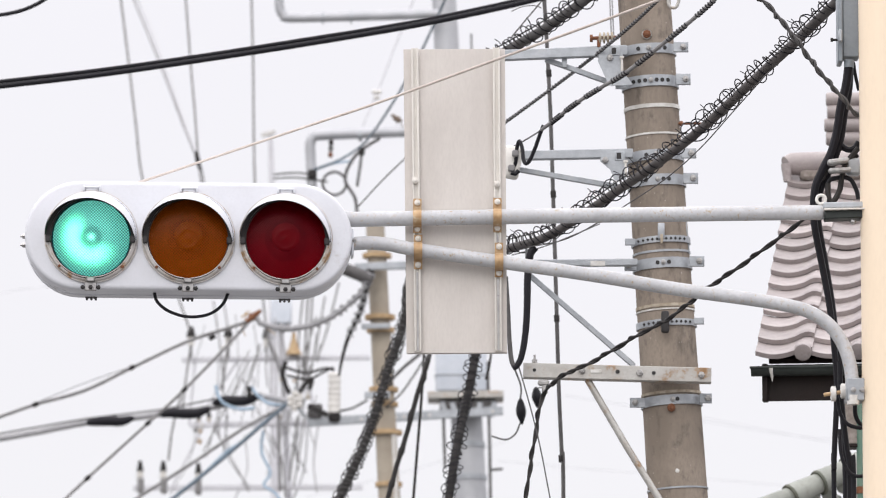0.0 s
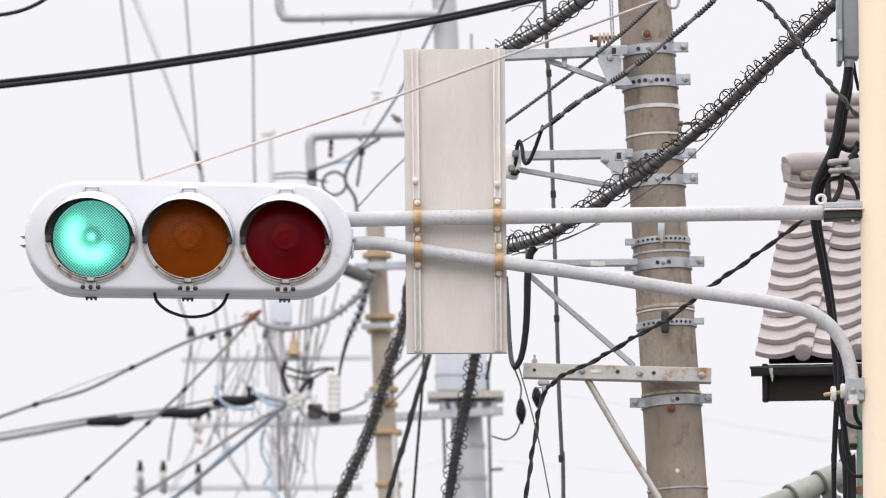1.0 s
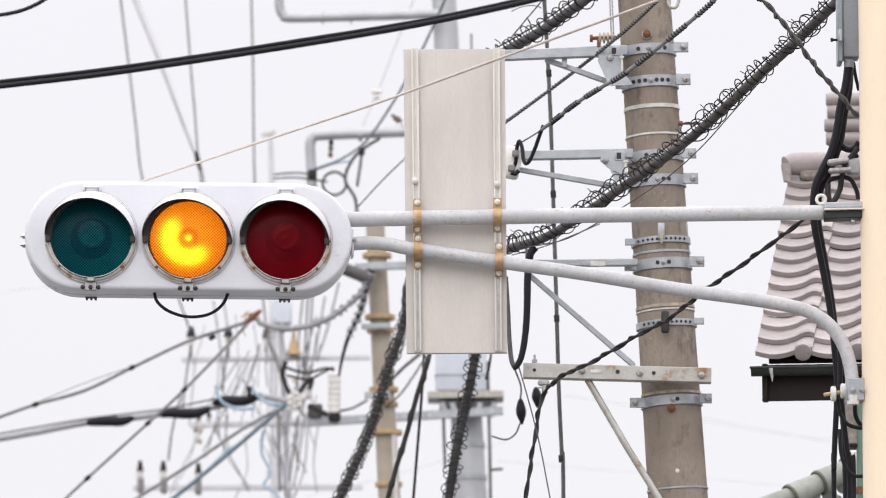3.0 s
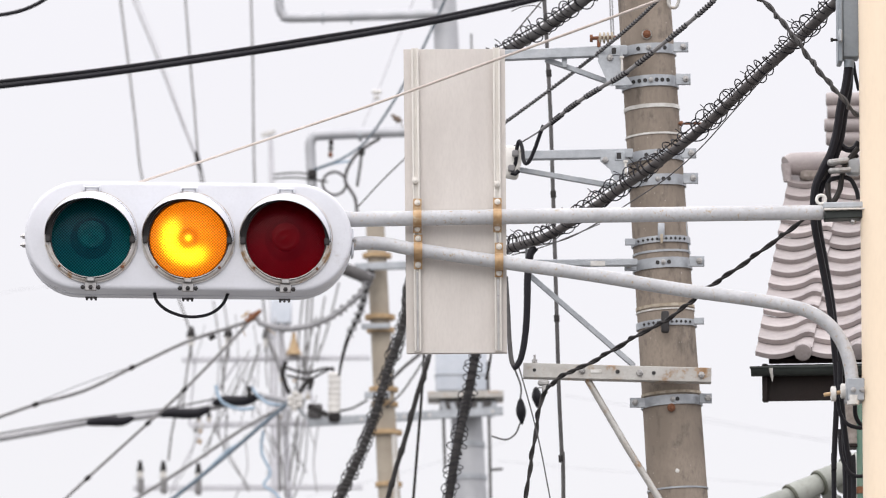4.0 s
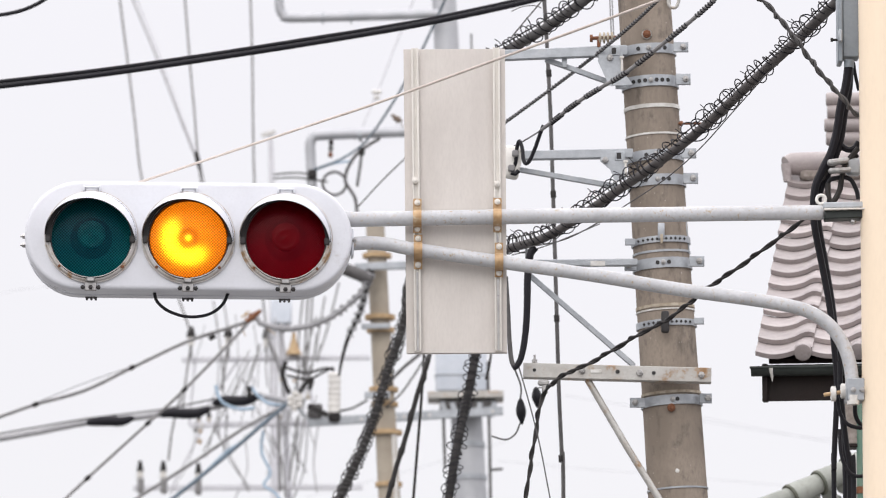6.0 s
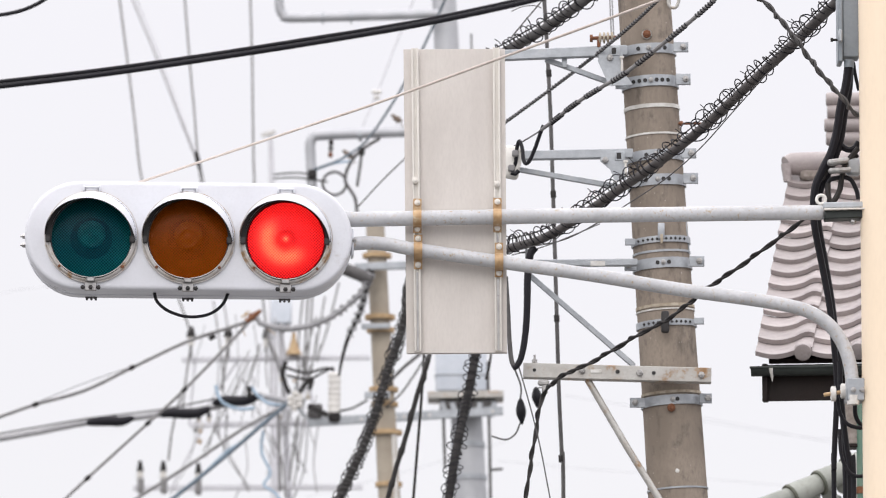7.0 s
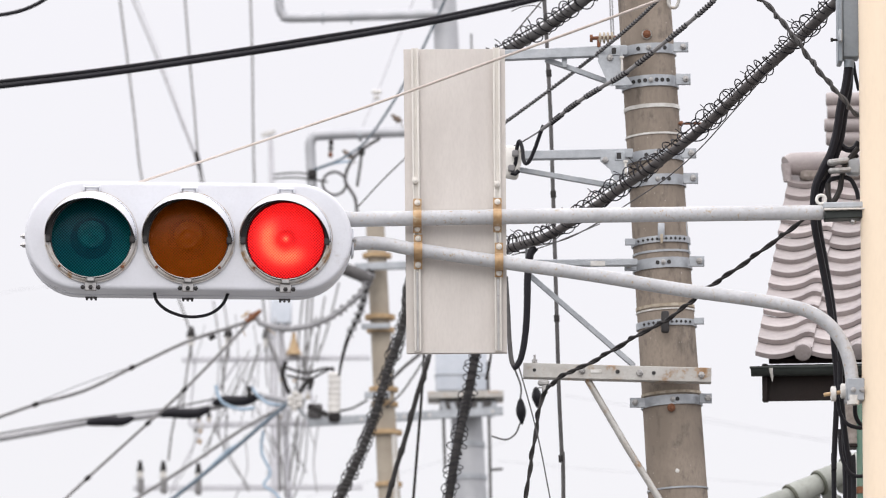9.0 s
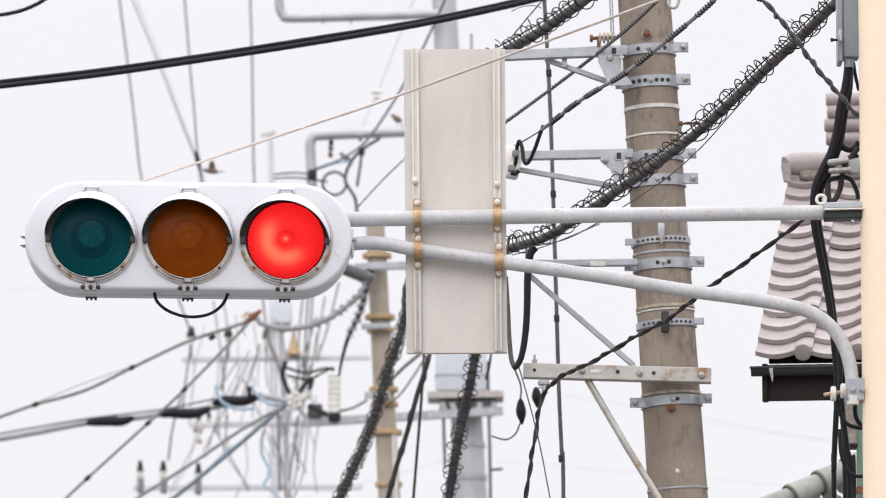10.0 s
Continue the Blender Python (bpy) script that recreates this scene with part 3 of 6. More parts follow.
def sign_board():
    t = thing("sign_board", (0.048, 25.175, 5.137), "plain grey aluminium sign board seen from its back", "sign board")
    a, b, c, d = [Vector(p) for p in [(-0.152, 25.175, 6.326), (0.239, 25.175, 6.328), (0.246, 25.175, 5.139), (-0.139, 25.175, 5.137)]]
    g = Geo()
    th = Vector((0, 0.004, 0))
    g.add([a, b, c, d, a + th, b + th, c + th, d + th],
          [(0, 1, 2, 3), (7, 6, 5, 4), (0, 4, 5, 1), (1, 5, 6, 2), (2, 6, 7, 3), (3, 7, 4, 0)])
    part("sheet", g, ALU, t)
    # folded edges stand off towards the far side
    for n, (p, q) in enumerate(((a, b), (b, c), (c, d), (d, a))):
        part("folded_edge", Geo().bar(p + Vector((0, 0.014, 0)), q + Vector((0, 0.014, 0)), 0.022, 0.003, 0.0, (q - p).cross(Vector((0, 1, 0)))), ALU, t)
    for top, bot in (((-0.110, 25.165, 6.328), (-0.096, 25.165, 5.140)), ((0.206, 25.165, 6.331), (0.214, 25.165, 5.142))):
        top, bot = Vector(top), Vector(bot)
        r = Geo()
        for s in (-1, 1):
            off = Vector((s * 0.0100, -0.008, 0))
            r.bar(top + off, bot + off, 0.016, 0.0066, 0.001, (1, 0, 0))
        r.bar(top + Vector((0, -0.004, 0)), bot + Vector((0, -0.004, 0)), 0.004, 0.0218, 0.0, (1, 0, 0))
        part("mounting_rail", r, RAIL, t, "slotted aluminium rail")
    for at in [(-0.107, 25.145, 5.805), (0.209, 25.145, 5.792)]:
        part("rail_bolt", bolt_geo(Geo(), at, (0, -1, 0), 0.0119, 0.0108, 12), RAIL, t)
    # solid strips between the rail lips stand in for the shaded recess
    for a, b in (((-0.099, 25.158, 5.449), (-0.096, 25.158, 5.145)), ((0.211, 25.158, 5.597), (0.211, 25.158, 5.562)), ((0.213, 25.158, 5.423), (0.214, 25.158, 5.145))):
        part("rail_slot", Geo().bar(a, b, 0.004, 0.0079, 0.0, (1, 0, 0)), STEEL, t, "solid strip standing in for shade in the rail slot")
    # bands over the two arm tubes
    for c, arm in zip([(-0.099, 25.175, 5.668), (-0.096, 25.175, 5.527), (0.210, 25.175, 5.671), (0.216, 25.175, 5.496)], [(-0.099, 25.120, 5.654), (-0.096, 25.120, 5.529), (0.209, 25.120, 5.659), (0.216, 25.120, 5.485)]):
        c, arm = Vector(c), Vector(arm)
        up, w, n = 0.0675, 0.0163, 14
        R = 0.0316
        d = arm.z - c.z
        prof = [(-up, -0.022), (d - R - 0.003, -0.024)]
        for i in range(n + 1):
            u = math.pi * i / n
            prof.append((arm.z - c.z - R * math.cos(u), arm.y - c.y - R * math.sin(u)))
        prof += [(d + R + 0.003, -0.024), (up, -0.022)]
        g = Geo()
        for off in (0.0, -0.004):
            for z, y2 in prof:
                g.v += [(c.x - w, c.y + y2 + off, c.z + z), (c.x + w, c.y + y2 + off, c.z + z)]
        k = len(prof)
        for i in range(k - 1):
            for o in (0, 2 * k):
                g.f.append((o + 2 * i, o + 2 * i + 1, o + 2 * i + 3, o + 2 * i + 2))
            for s in (0, 1):
                g.f.append((2 * i + s, 2 * i + 2 + s, 2 * k + 2 * i + 2 + s, 2 * k + 2 * i + s))
        band = part("arm_band", g, CHROMATE, t, "yellow chromated band over the arm")
        for s in (-1, 1):
            part("band_bolt", bolt_geo(Geo(), (c.x, c.y - 0.027, c.z + s * 0.0511), (0, -1, 0), 0.0120, 0.0108, 10), RAIL, band, "shiny bolt head")
    return t


sign_board()

# ---- concrete utility pole with its steelwork ----
POLE_LOW, POLE_HIGH = Vector((1.219, 34.000, 5.616)), Vector((1.056, 34.000, 8.248))
SLOPE = (POLE_HIGH - POLE_LOW) / (POLE_HIGH.z - POLE_LOW.z)


def pole_axis(z):
    return POLE_LOW + SLOPE * (z - POLE_LOW.z)


def pole_radius(z):
    return 0.1550 + (0.1380 - 0.1550) * (z - POLE_LOW.z) / (POLE_HIGH.z - POLE_LOW.z)


LEAN = -SLOPE.x          # straps lie square to the leaning shaft


def strap(z, h, gap=0.003, thick=0.006, n=30, a0=0.0, a1=360.0, tilt=LEAN):
    """A flat steel strap bent round the pole at height z."""
    g = Geo()
    c, r = pole_axis(z), pole_radius(z) + gap
    full = a1 - a0 >= 360
    for i in range(n + 1):
        a = radians(a0 + (a1 - a0) * i / n)
        for rr, dz in ((r, -h / 2), (r + thick, -h / 2), (r + thick, h / 2), (r, h / 2)):
            p = pole_axis(z + dz)
            g.v.append((p.x + rr * math.cos(a), p.y + rr * math.sin(a), z + dz + tilt * rr * math.cos(a)))
    for i in range(n):
        for j in range(4):
            k = (j + 1) % 4
            g.f.append((i * 4 + j, i * 4 + k, i * 4 + 4 + k, i * 4 + 4 + j))
    if not full:
        g.f += [(0, 1, 2, 3), (n * 4, n * 4 + 1, n * 4 + 2, n * 4 + 3)]
    return g


def on_pole(z, across, out=0.0):
    """A place on the pole's near face, across metres to the right of its axis."""
    c, r = pole_axis(z), pole_radius(z) + 0.009 + out
    return Vector((c.x + across, c.y - math.sqrt(max(r * r - across * across, 0.0)), z + LEAN * across))


def utility_pole():
    t = thing("utility_pole", (pole_axis(0).x, 34.0, 0.0), "leaning weathered concrete utility pole with galvanised straps", "utility pole")
    zs = [0.0, 2.0, 4.0, 5.0, 6.0, 7.0, 8.0, 10.0, 12.0]
    part("shaft", Geo().tube([pole_axis(z) for z in zs], [pole_radius(z) for z in zs], 40), CONCRETE, t)

    def ear(z, side, h, reach):
        """The flat lug that closes a strap."""
        c, r = pole_axis(z), pole_radius(z)
        x0 = c.x + side * (r - 0.01)
        z += LEAN * side * (r + reach * 0.5)
        g = Geo()
        for dy in (-0.05, -0.035):
            g.bar((x0, c.y + dy - 0.06, z), (x0 + side * reach, c.y + dy - 0.06, z), 0.006, h, 0.002)
        g.bar((x0 + side * reach, c.y - 0.115, z), (x0 + side * reach, c.y - 0.085, z), 0.006, h, 0.002)
        return g

    def lug_bolt(z, side, reach, strap_part):
        c, r = pole_axis(z), pole_radius(z)
        part("lug_bolt", bolt_geo(Geo(), (c.x + side * (r + reach * 0.55), c.y - 0.115, z + LEAN * side * (r + reach * 0.55)), (0, -1, 0), 0.017, 0.014), BOLT, strap_part)

    def holes(z, spots, strap_part, r=0.011):
        for a in spots:
            p = on_pole(z, a, 0.001)
            m = Vector((a * 2.0, -0.3, 0)).to_track_quat("Z", "Y").to_matrix().to_4x4()
            m.translation = p
            part("bolt_hole", Geo().lathe([(0.0, 0.0015), (r, 0.0015), (r, -0.004)], m, 12), VISOR_IN, strap_part)

    # wide straps: height, width, lugs, holes
    for z, h, left, right, spots in (
            (7.965, 0.052, 0.05, 0.075, (-0.055, 0.055, 0.085)),
            (7.794, 0.058, 0.05, 0.075, (-0.09, -0.06, -0.03, 0.03, 0.06, 0.09)),
            (7.402, 0.052, 0.05, 0.075, (-0.05, 0.09)),
            (7.270, 0.056, 0.0, 0.075, (-0.06, 0.0, 0.03, 0.06)),
            (6.832, 0.054, 0.06, 0.075, (-0.03, 0.03)),
            (6.114, 0.05, 0.075, 0.06, (0.025,))):
        s = part("strap", strap(z, h), GALV, t, "wide galvanised pole strap")
        for side, reach in ((-1, left), (1, right)):
            if reach:
                part("strap_lug", ear(z, side, h, reach), GALV, s)
                lug_bolt(z, side, reach, s)
        holes(z, spots, s)
        part("strap_bolt", bolt_geo(Geo(), on_pole(z, 0.0), (0, -1, 0), 0.014, 0.012), BOLT, s)
    # narrow punched bands
    for z in (6.956, 6.519):
        s = part("punched_band", strap(z, 0.034), GALV, t, "narrow punched steel band")
        for i in range(-5, 6):
            p = on_pole(z, i * 0.024, 0.001)
            a = i * 0.024
            m = Vector((a * 2.0, -0.3, 0)).to_track_quat("Z", "Y").to_matrix().to_4x4()
            m.translation = p
            part("slot", Geo().lathe([(0.0, 0.0015), (0.0085, 0.0015), (0.0085, -0.004)], m, 4), VISOR_IN, s)
        part("band_lug", ear(z, 1 if z < 6.6 else -1, 0.034, 0.05), GALV, s)
    # tie straps and wire wraps
    for z, h, m, lab in ((7.662, 0.020, WRAP, "white tie strap"), (7.515, 0.010, WRAP, "thin white tie strap"),
                         (6.895, 0.011, GALV, "steel wire wrap"), (6.610, 0.016, MORTAR, "pale scraped wrap"),
                         (6.590, 0.008, WRAP, "thin white tie strap"), (5.657, 0.009, GALV, "steel wire wrap"),
                         (6.156, 0.014, MORTAR, "pale scraped wrap")):
        part("tie_wrap", strap(z, h, 0.001, 0.004), m, t, lab)
    # rusty through bolts, a step bolt, a rubber saddle
    for z, a, r in ((8.038, -0.005, 0.022), (6.070, -0.01, 0.022)):
        bolt = part("through_bolt", bolt_geo(Geo(), on_pole(z, a, -0.008), (0, -1, 0), r, 0.02, 8), RUST, t, "rusted through bolt")
        if z > 7.0:
            part("washer", Geo().lathe([(r * 1.28, 0.004), (r * 1.28, 0.0), (0, 0.004)], Matrix.Translation(on_pole(z, a, -0.006)) @ Matrix.Rotation(radians(90), 4, "X"), 16), GALV_RUST, bolt)
    part("step_bolt", Geo().tube([(1.213, 33.950, 7.580), (1.361, 33.950, 7.580)], 0.0065, 8).tube([(1.237, 33.950, 7.580), (1.252, 33.950, 7.580)], 0.014, 8), RUST, t, "rusted step bolt")
    part("saddle_block", Geo().box(0.042, 0.05, 0.115, Matrix.Translation((1.150, 33.800, 6.511)), 0.012, 2), VISOR_IN, t, "black rubber saddle block")
    part("saddle_plate", Geo().box(0.036, 0.012, 0.085, Matrix.Translation((1.133, 33.830, 6.993)), 0.005, 2), GALV, t)
    part("plate_tie", Geo().box(0.014, 0.02, 0.05, Matrix.Translation((1.135, 33.820, 6.950)), 0.003), MORTAR, t, "tan tie on the band")
    part("weep_hole", Geo().lathe([(0.0, 0.004), (0.010, 0.003), (0.014, 0.0)], Matrix.Translation(on_pole(5.742, 0.0, -0.012)) @ Matrix.Rotation(radians(90), 4, "X"), 12), WRAP, t, "white plug")
    # ground wire on the far edge
    part("ground_wire", Geo().tube(smooth([(1.244, 33.950, 7.307), (1.261, 33.950, 7.098), (1.275, 33.950, 6.979), (1.283, 33.950, 6.890)], 6), 0.004, 6), GALV, t)
    return t


utility_pole()


def side_bracket(a, b, depth, gusset, stay, label, socket=None):
    """A cantilever bar with its gusset plate and stay, bolted to a strap of the pole."""
    t = thing("side_bracket", b, label, "bracket", "pole side brackets")
    part("bar", Geo().bar(a, b, 0.05, depth, 0.004), GALV, t)
    if gusset:
        pts = [Vector(p) for p in gusset]
        g = Geo()
        n = len(pts)
        off = Vector((0, 0.008, 0))
        g.add(pts + [p + off for p in pts], [tuple(range(n)), tuple(range(2 * n - 1, n - 1, -1))] + [(i, (i + 1) % n, n + (i + 1) % n, n + i) for i in range(n)])
        plate = part("gusset_plate", g, GALV, t)
        part("gusset_bolt", bolt_geo(Geo(), pts[0].lerp(pts[len(pts) // 2], 0.3) + Vector((0, -0.002, 0)), (0, -1, 0), 0.018, 0.014), BOLT, plate)
    if stay:
        part("stay", Geo().bar(stay[0], stay[1], 0.03, 0.0265, 0.003), GALV, t)
    if socket:
        c = Vector(socket)
        box = part("strap_socket", Geo().box(0.050, 0.17, 0.052, Matrix.Translation(c + Vector((0, 0.08, 0))), 0.004), GALV, t, "square socket that grips the strap")
        part("socket_hollow", Geo().box(0.024, 0.006, 0.034, Matrix.Translation(c + Vector((-0.004, -0.004, 0))), 0.002), VISOR_IN, box, "dark open end of the socket")
    else:
        part("hanger_hook", Geo().tube([(0.432, 33.790, 6.825), (0.432, 33.700, 6.850), (0.430, 33.660, 6.900)], 0.007, 6), GALV, t)
        part("mounting_bolt", Geo().tube([(0.972, 33.785, 6.824), (0.972, 33.935, 6.824)], 0.012, 10), BOLT, t)
    return t


side_bracket((0.283, 33.800, 7.912), (0.960, 33.800, 7.939), 0.0531, [(0.818, 33.760, 7.955), (0.935, 33.760, 7.949), (0.935, 33.760, 7.827), (0.987, 33.760, 7.752), (0.864, 33.760, 7.746), (0.806, 33.760, 7.878)],
             [(0.534, 33.850, 7.903), (0.857, 33.850, 7.784)], "galvanised steel cantilever bracket with gusset and stay", (0.893, 33.760, 7.930))
side_bracket((0.355, 33.800, 7.383), (0.987, 33.800, 7.395), 0.0472, [(0.821, 33.760, 7.400), (0.945, 33.760, 7.400), (0.950, 33.760, 7.252), (0.891, 33.760, 7.246), (0.868, 33.760, 7.305), (0.815, 33.760, 7.350)],
             [(0.356, 33.850, 7.326), (0.929, 33.850, 7.225)], "galvanised steel cantilever bracket with gusset and stay", (0.917, 33.760, 7.376))
side_bracket((0.340, 33.800, 6.816), (1.008, 33.800, 6.822), 0.0354, None, [(0.452, 33.900, 6.769), (0.991, 33.900, 6.295)], "galvanised flat bar with a long diagonal stay")


def cross_arm():
    t = thing("cross_arm", (1.170, 33.760, 6.234), "galvanised steel cross arm with rust streaks and a tube brace", "cross arm")
    a, b = Vector((0.414, 33.740, 6.252)), Vector((1.385, 33.740, 6.225))
    g = Geo().bar(a, b, 0.006, 0.0737, 0.002)
    up = Vector((0, 0.036, 0.0354))
    g.bar(a + up, b + up, 0.072, 0.006, 0.002)
    up.z = -up.z
    g.bar(a + up, b + up, 0.072, 0.006, 0.002)
    arm = part("channel", g, GALV_RUST, t)
    for p in [(0.717, 33.735, 6.251), (1.015, 33.735, 6.236), (1.333, 33.735, 6.225)]:
        part("arm_bolt", bolt_geo(Geo(), p, (0, -1, 0), 0.018, 0.014), BOLT, arm)
    for p, r in zip([(0.472, 33.735, 6.251), (0.901, 33.735, 6.242), (1.088, 33.735, 6.236)], (0.009, 0.011, 0.010)):
        part("bolt_hole", Geo().lathe([(0.0, 0.002), (r, 0.002), (r, -0.002)], Matrix.Translation(p) @ Matrix.Rotation(radians(90), 4, "X"), 12), VISOR_IN, arm)
    for x, z in ((1.015, 6.236), (1.333, 6.225)):
        part("through_rod", Geo().tube([(x, 33.738, z), (x, 33.97, z)], 0.010, 8), BOLT, t)
    part("slot", Geo().box(0.0560, 0.004, 0.0177, Matrix.Translation((0.790, 33.735, 6.245)), 0.001), WRAP, arm, "pale open slot")
    part("brace", Geo().tube([(0.747, 33.780, 6.207), (0.950, 33.780, 5.854), (1.153, 33.780, 5.523)], 0.0177, 14), GALV_RUST, t, "pale tube brace")
    part("stud", Geo().tube([(0.473, 33.760, 6.290), (0.473, 33.760, 6.334)], 0.006, 8).tube([(0.473, 33.760, 6.293), (0.473, 33.760, 6.308)], 0.014, 6), BOLT, t)
    part("hook_clamp", Geo().box(0.06, 0.03, 0.03, Matrix.Translation((0.519, 33.740, 6.184)), 0.008).box(0.03, 0.03, 0.05, Matrix.Translation((0.525, 33.740, 6.149)), 0.008), BOLT, t)
    return t


cross_arm()

# spool insulator with its rusty bolt on the top bracket
t = thing("spool_insulator", (0.842, 33.780, 7.971), "rusty bolt with a small brown spool insulator", "insulator")
part("bolt", Geo().tube([(0.771, 33.780, 8.001), (0.915, 33.780, 8.007)], 0.010, 8).tube([(0.765, 33.780, 8.001), (0.780, 33.780, 8.001)], 0.02, 8), RUST, t)
for s in [(0.818, 33.780, 8.001), (0.839, 33.780, 8.003), (0.859, 33.780, 8.004), (0.880, 33.780, 8.006)]:
    part("groove_ring", Geo().lathe([(0.012, -0.008), (0.03, -0.004), (0.03, 0.004), (0.012, 0.008)], Matrix.Translation(s) @ Matrix.Rotation(radians(90), 4, "Y"), 14), MORTAR, t)
part("clevis", Geo().bar((0.812, 33.780, 8.001), (0.812, 33.780, 7.953), 0.02, 0.02, 0.003, (1, 0, 0)), RUST, t)
part("drop_wire", Geo().tube([(0.877, 33.780, 8.019), (0.869, 33.780, 8.220)], 0.004, 6).tube([(0.889, 33.780, 8.019), (0.881, 33.780, 8.220)], 0.004, 6), PALE_CABLE, t)

# meter box cover behind the board
t = thing("junction_cover", (0.372, 33.700, 7.242), "clear plastic cable junction cover", "junction box")
part("cover", Geo().box(0.0993, 0.07, 0.1694, Matrix.Translation((0.355, 33.700, 7.331)) @ pose(0, 0, 0, 0, 12, 0), 0.02, 3), PORCELAIN, t)
part("terminal", Geo().box(0.0351, 0.03, 0.0351, Matrix.Translation((0.375, 33.647, 7.369)), 0.006).box(0.0351, 0.03, 0.0351, Matrix.Translation((0.354, 33.647, 7.292)), 0.006), MID_CABLE, t)
part("lead_entry", Geo().tube([(0.351, 33.637, 7.267), (0.374, 33.637, 7.261), (0.392, 33.637, 7.278)], 0.0120, 10), BLACK, t)

# ---- near cables ----
cable("overhead_cable", extend([(-1.574, 22.500, 5.690), (-1.179, 22.417, 5.721), (-0.825, 22.333, 5.757), (-0.473, 22.250, 5.796), (-0.124, 22.167, 5.840), (0.146, 22.083, 5.879), (0.376, 22.000, 5.917)], 7, 7), 0.0096, BLACK, "thick black overhead cable, one of a taut pair", group="black overhead pair")
cable("overhead_cable", extend([(-1.576, 22.520, 5.710), (-1.180, 22.437, 5.741), (-0.825, 22.353, 5.776), (-0.473, 22.270, 5.816), (-0.124, 22.187, 5.857), (0.146, 22.103, 5.896), (0.376, 22.020, 5.933)], 7, 7), 0.0073, BLACK, "thinner black overhead cable, one of a taut pair", group="black overhead pair")
cable("overhead_cable", [(-1.556, 22.200, 5.885), (-1.498, 22.200, 5.891), (-1.440, 22.200, 5.905), (-1.390, 22.200, 5.927), (-1.344, 22.200, 5.956)], 0.0069, BLACK, "black slack cable end")
cable("tan_guy_wire", extend([(-1.183, 25.050, 5.778), (-0.531, 25.030, 5.996), (-0.237, 25.000, 6.090), (0.207, 24.800, 6.218), (0.669, 24.300, 6.298), (0.811, 24.100, 6.315)], 0, 5), 0.0050, TAN_WIRE, "straight tan sheathed wire", "wire", r1=0.0066)

coiled_cable(extend([(2.003, 31.200, 7.792), (1.851, 31.414, 7.676), (1.697, 31.629, 7.555), (1.555, 31.843, 7.454), (1.411, 32.057, 7.346), (1.265, 32.271, 7.242), (1.118, 32.486, 7.156), (1.011, 32.700, 7.109), (0.903, 32.914, 7.067), (0.765, 33.129, 7.001), (0.639, 33.343, 6.948), (0.498, 33.557, 6.903), (0.354, 33.771, 6.895), (0.224, 33.986, 6.887), (0.107, 34.200, 6.881)], 4, 0),
             0.0275, 0.0225, 0.0455, 0.0620, 0.0032, "thick black telephone cable hung in a loose wire spiral", 3, spikes=30, lift=0.45, wild=0.36, second=DARK)
coiled_cable(extend([(0.863, 34.000, 8.345), (0.762, 34.120, 8.281), (0.645, 34.240, 8.216), (0.527, 34.360, 8.154), (0.393, 34.480, 8.097), (0.289, 34.600, 8.059), (0.109, 34.720, 7.974)], 0.2, 0), 0.0265, 0.0270, 0.0500, 0.0580, 0.0036,
             "thick grey telephone cable hung in a loose wire spiral", 8, GREY_CABLE, spikes=8, second=DARK)
cable("thin_wire", [(1.698, 31.750, 7.566), (1.539, 31.800, 7.395), (1.434, 31.950, 7.296), (1.276, 32.200, 7.150), (1.118, 32.500, 7.050), (0.931, 32.900, 6.981), (0.794, 33.150, 6.931), (0.626, 33.400, 6.881), (0.440, 33.600, 6.871)], 0.0030, GREY_CABLE, "thin grey bare wire tied along the telephone cable", "wire")
cable("thin_wire", [(0.868, 36.000, 7.380), (0.706, 36.010, 7.311), (0.550, 36.010, 7.251), (0.378, 36.010, 7.205)], 0.0034, GREY_CABLE, "thin grey bare overhead wire", "wire")
cable("stay_rope", [(1.132, 33.200, 8.121), (0.981, 33.480, 8.021), (0.812, 33.760, 7.925), (0.596, 34.040, 7.803), (0.331, 34.320, 7.654), (0.168, 34.600, 7.584)], 0.0078, MID_CABLE, "dark stranded stay rope", "cable", r1=0.0072)
strand = [(1.132, 33.200, 8.121), (0.981, 33.480, 8.021), (0.812, 33.760, 7.925), (0.596, 34.040, 7.803), (0.331, 34.320, 7.654), (0.168, 34.600, 7.584)]
cable_lay = thing("stay_rope_winding", strand[0], "dark wire wound along the stay rope", "wire")
part("winding", Geo().tube(helix(strand, 0.0080, 0.0230, 8), 0.0034, 5), BLACK, cable_lay)


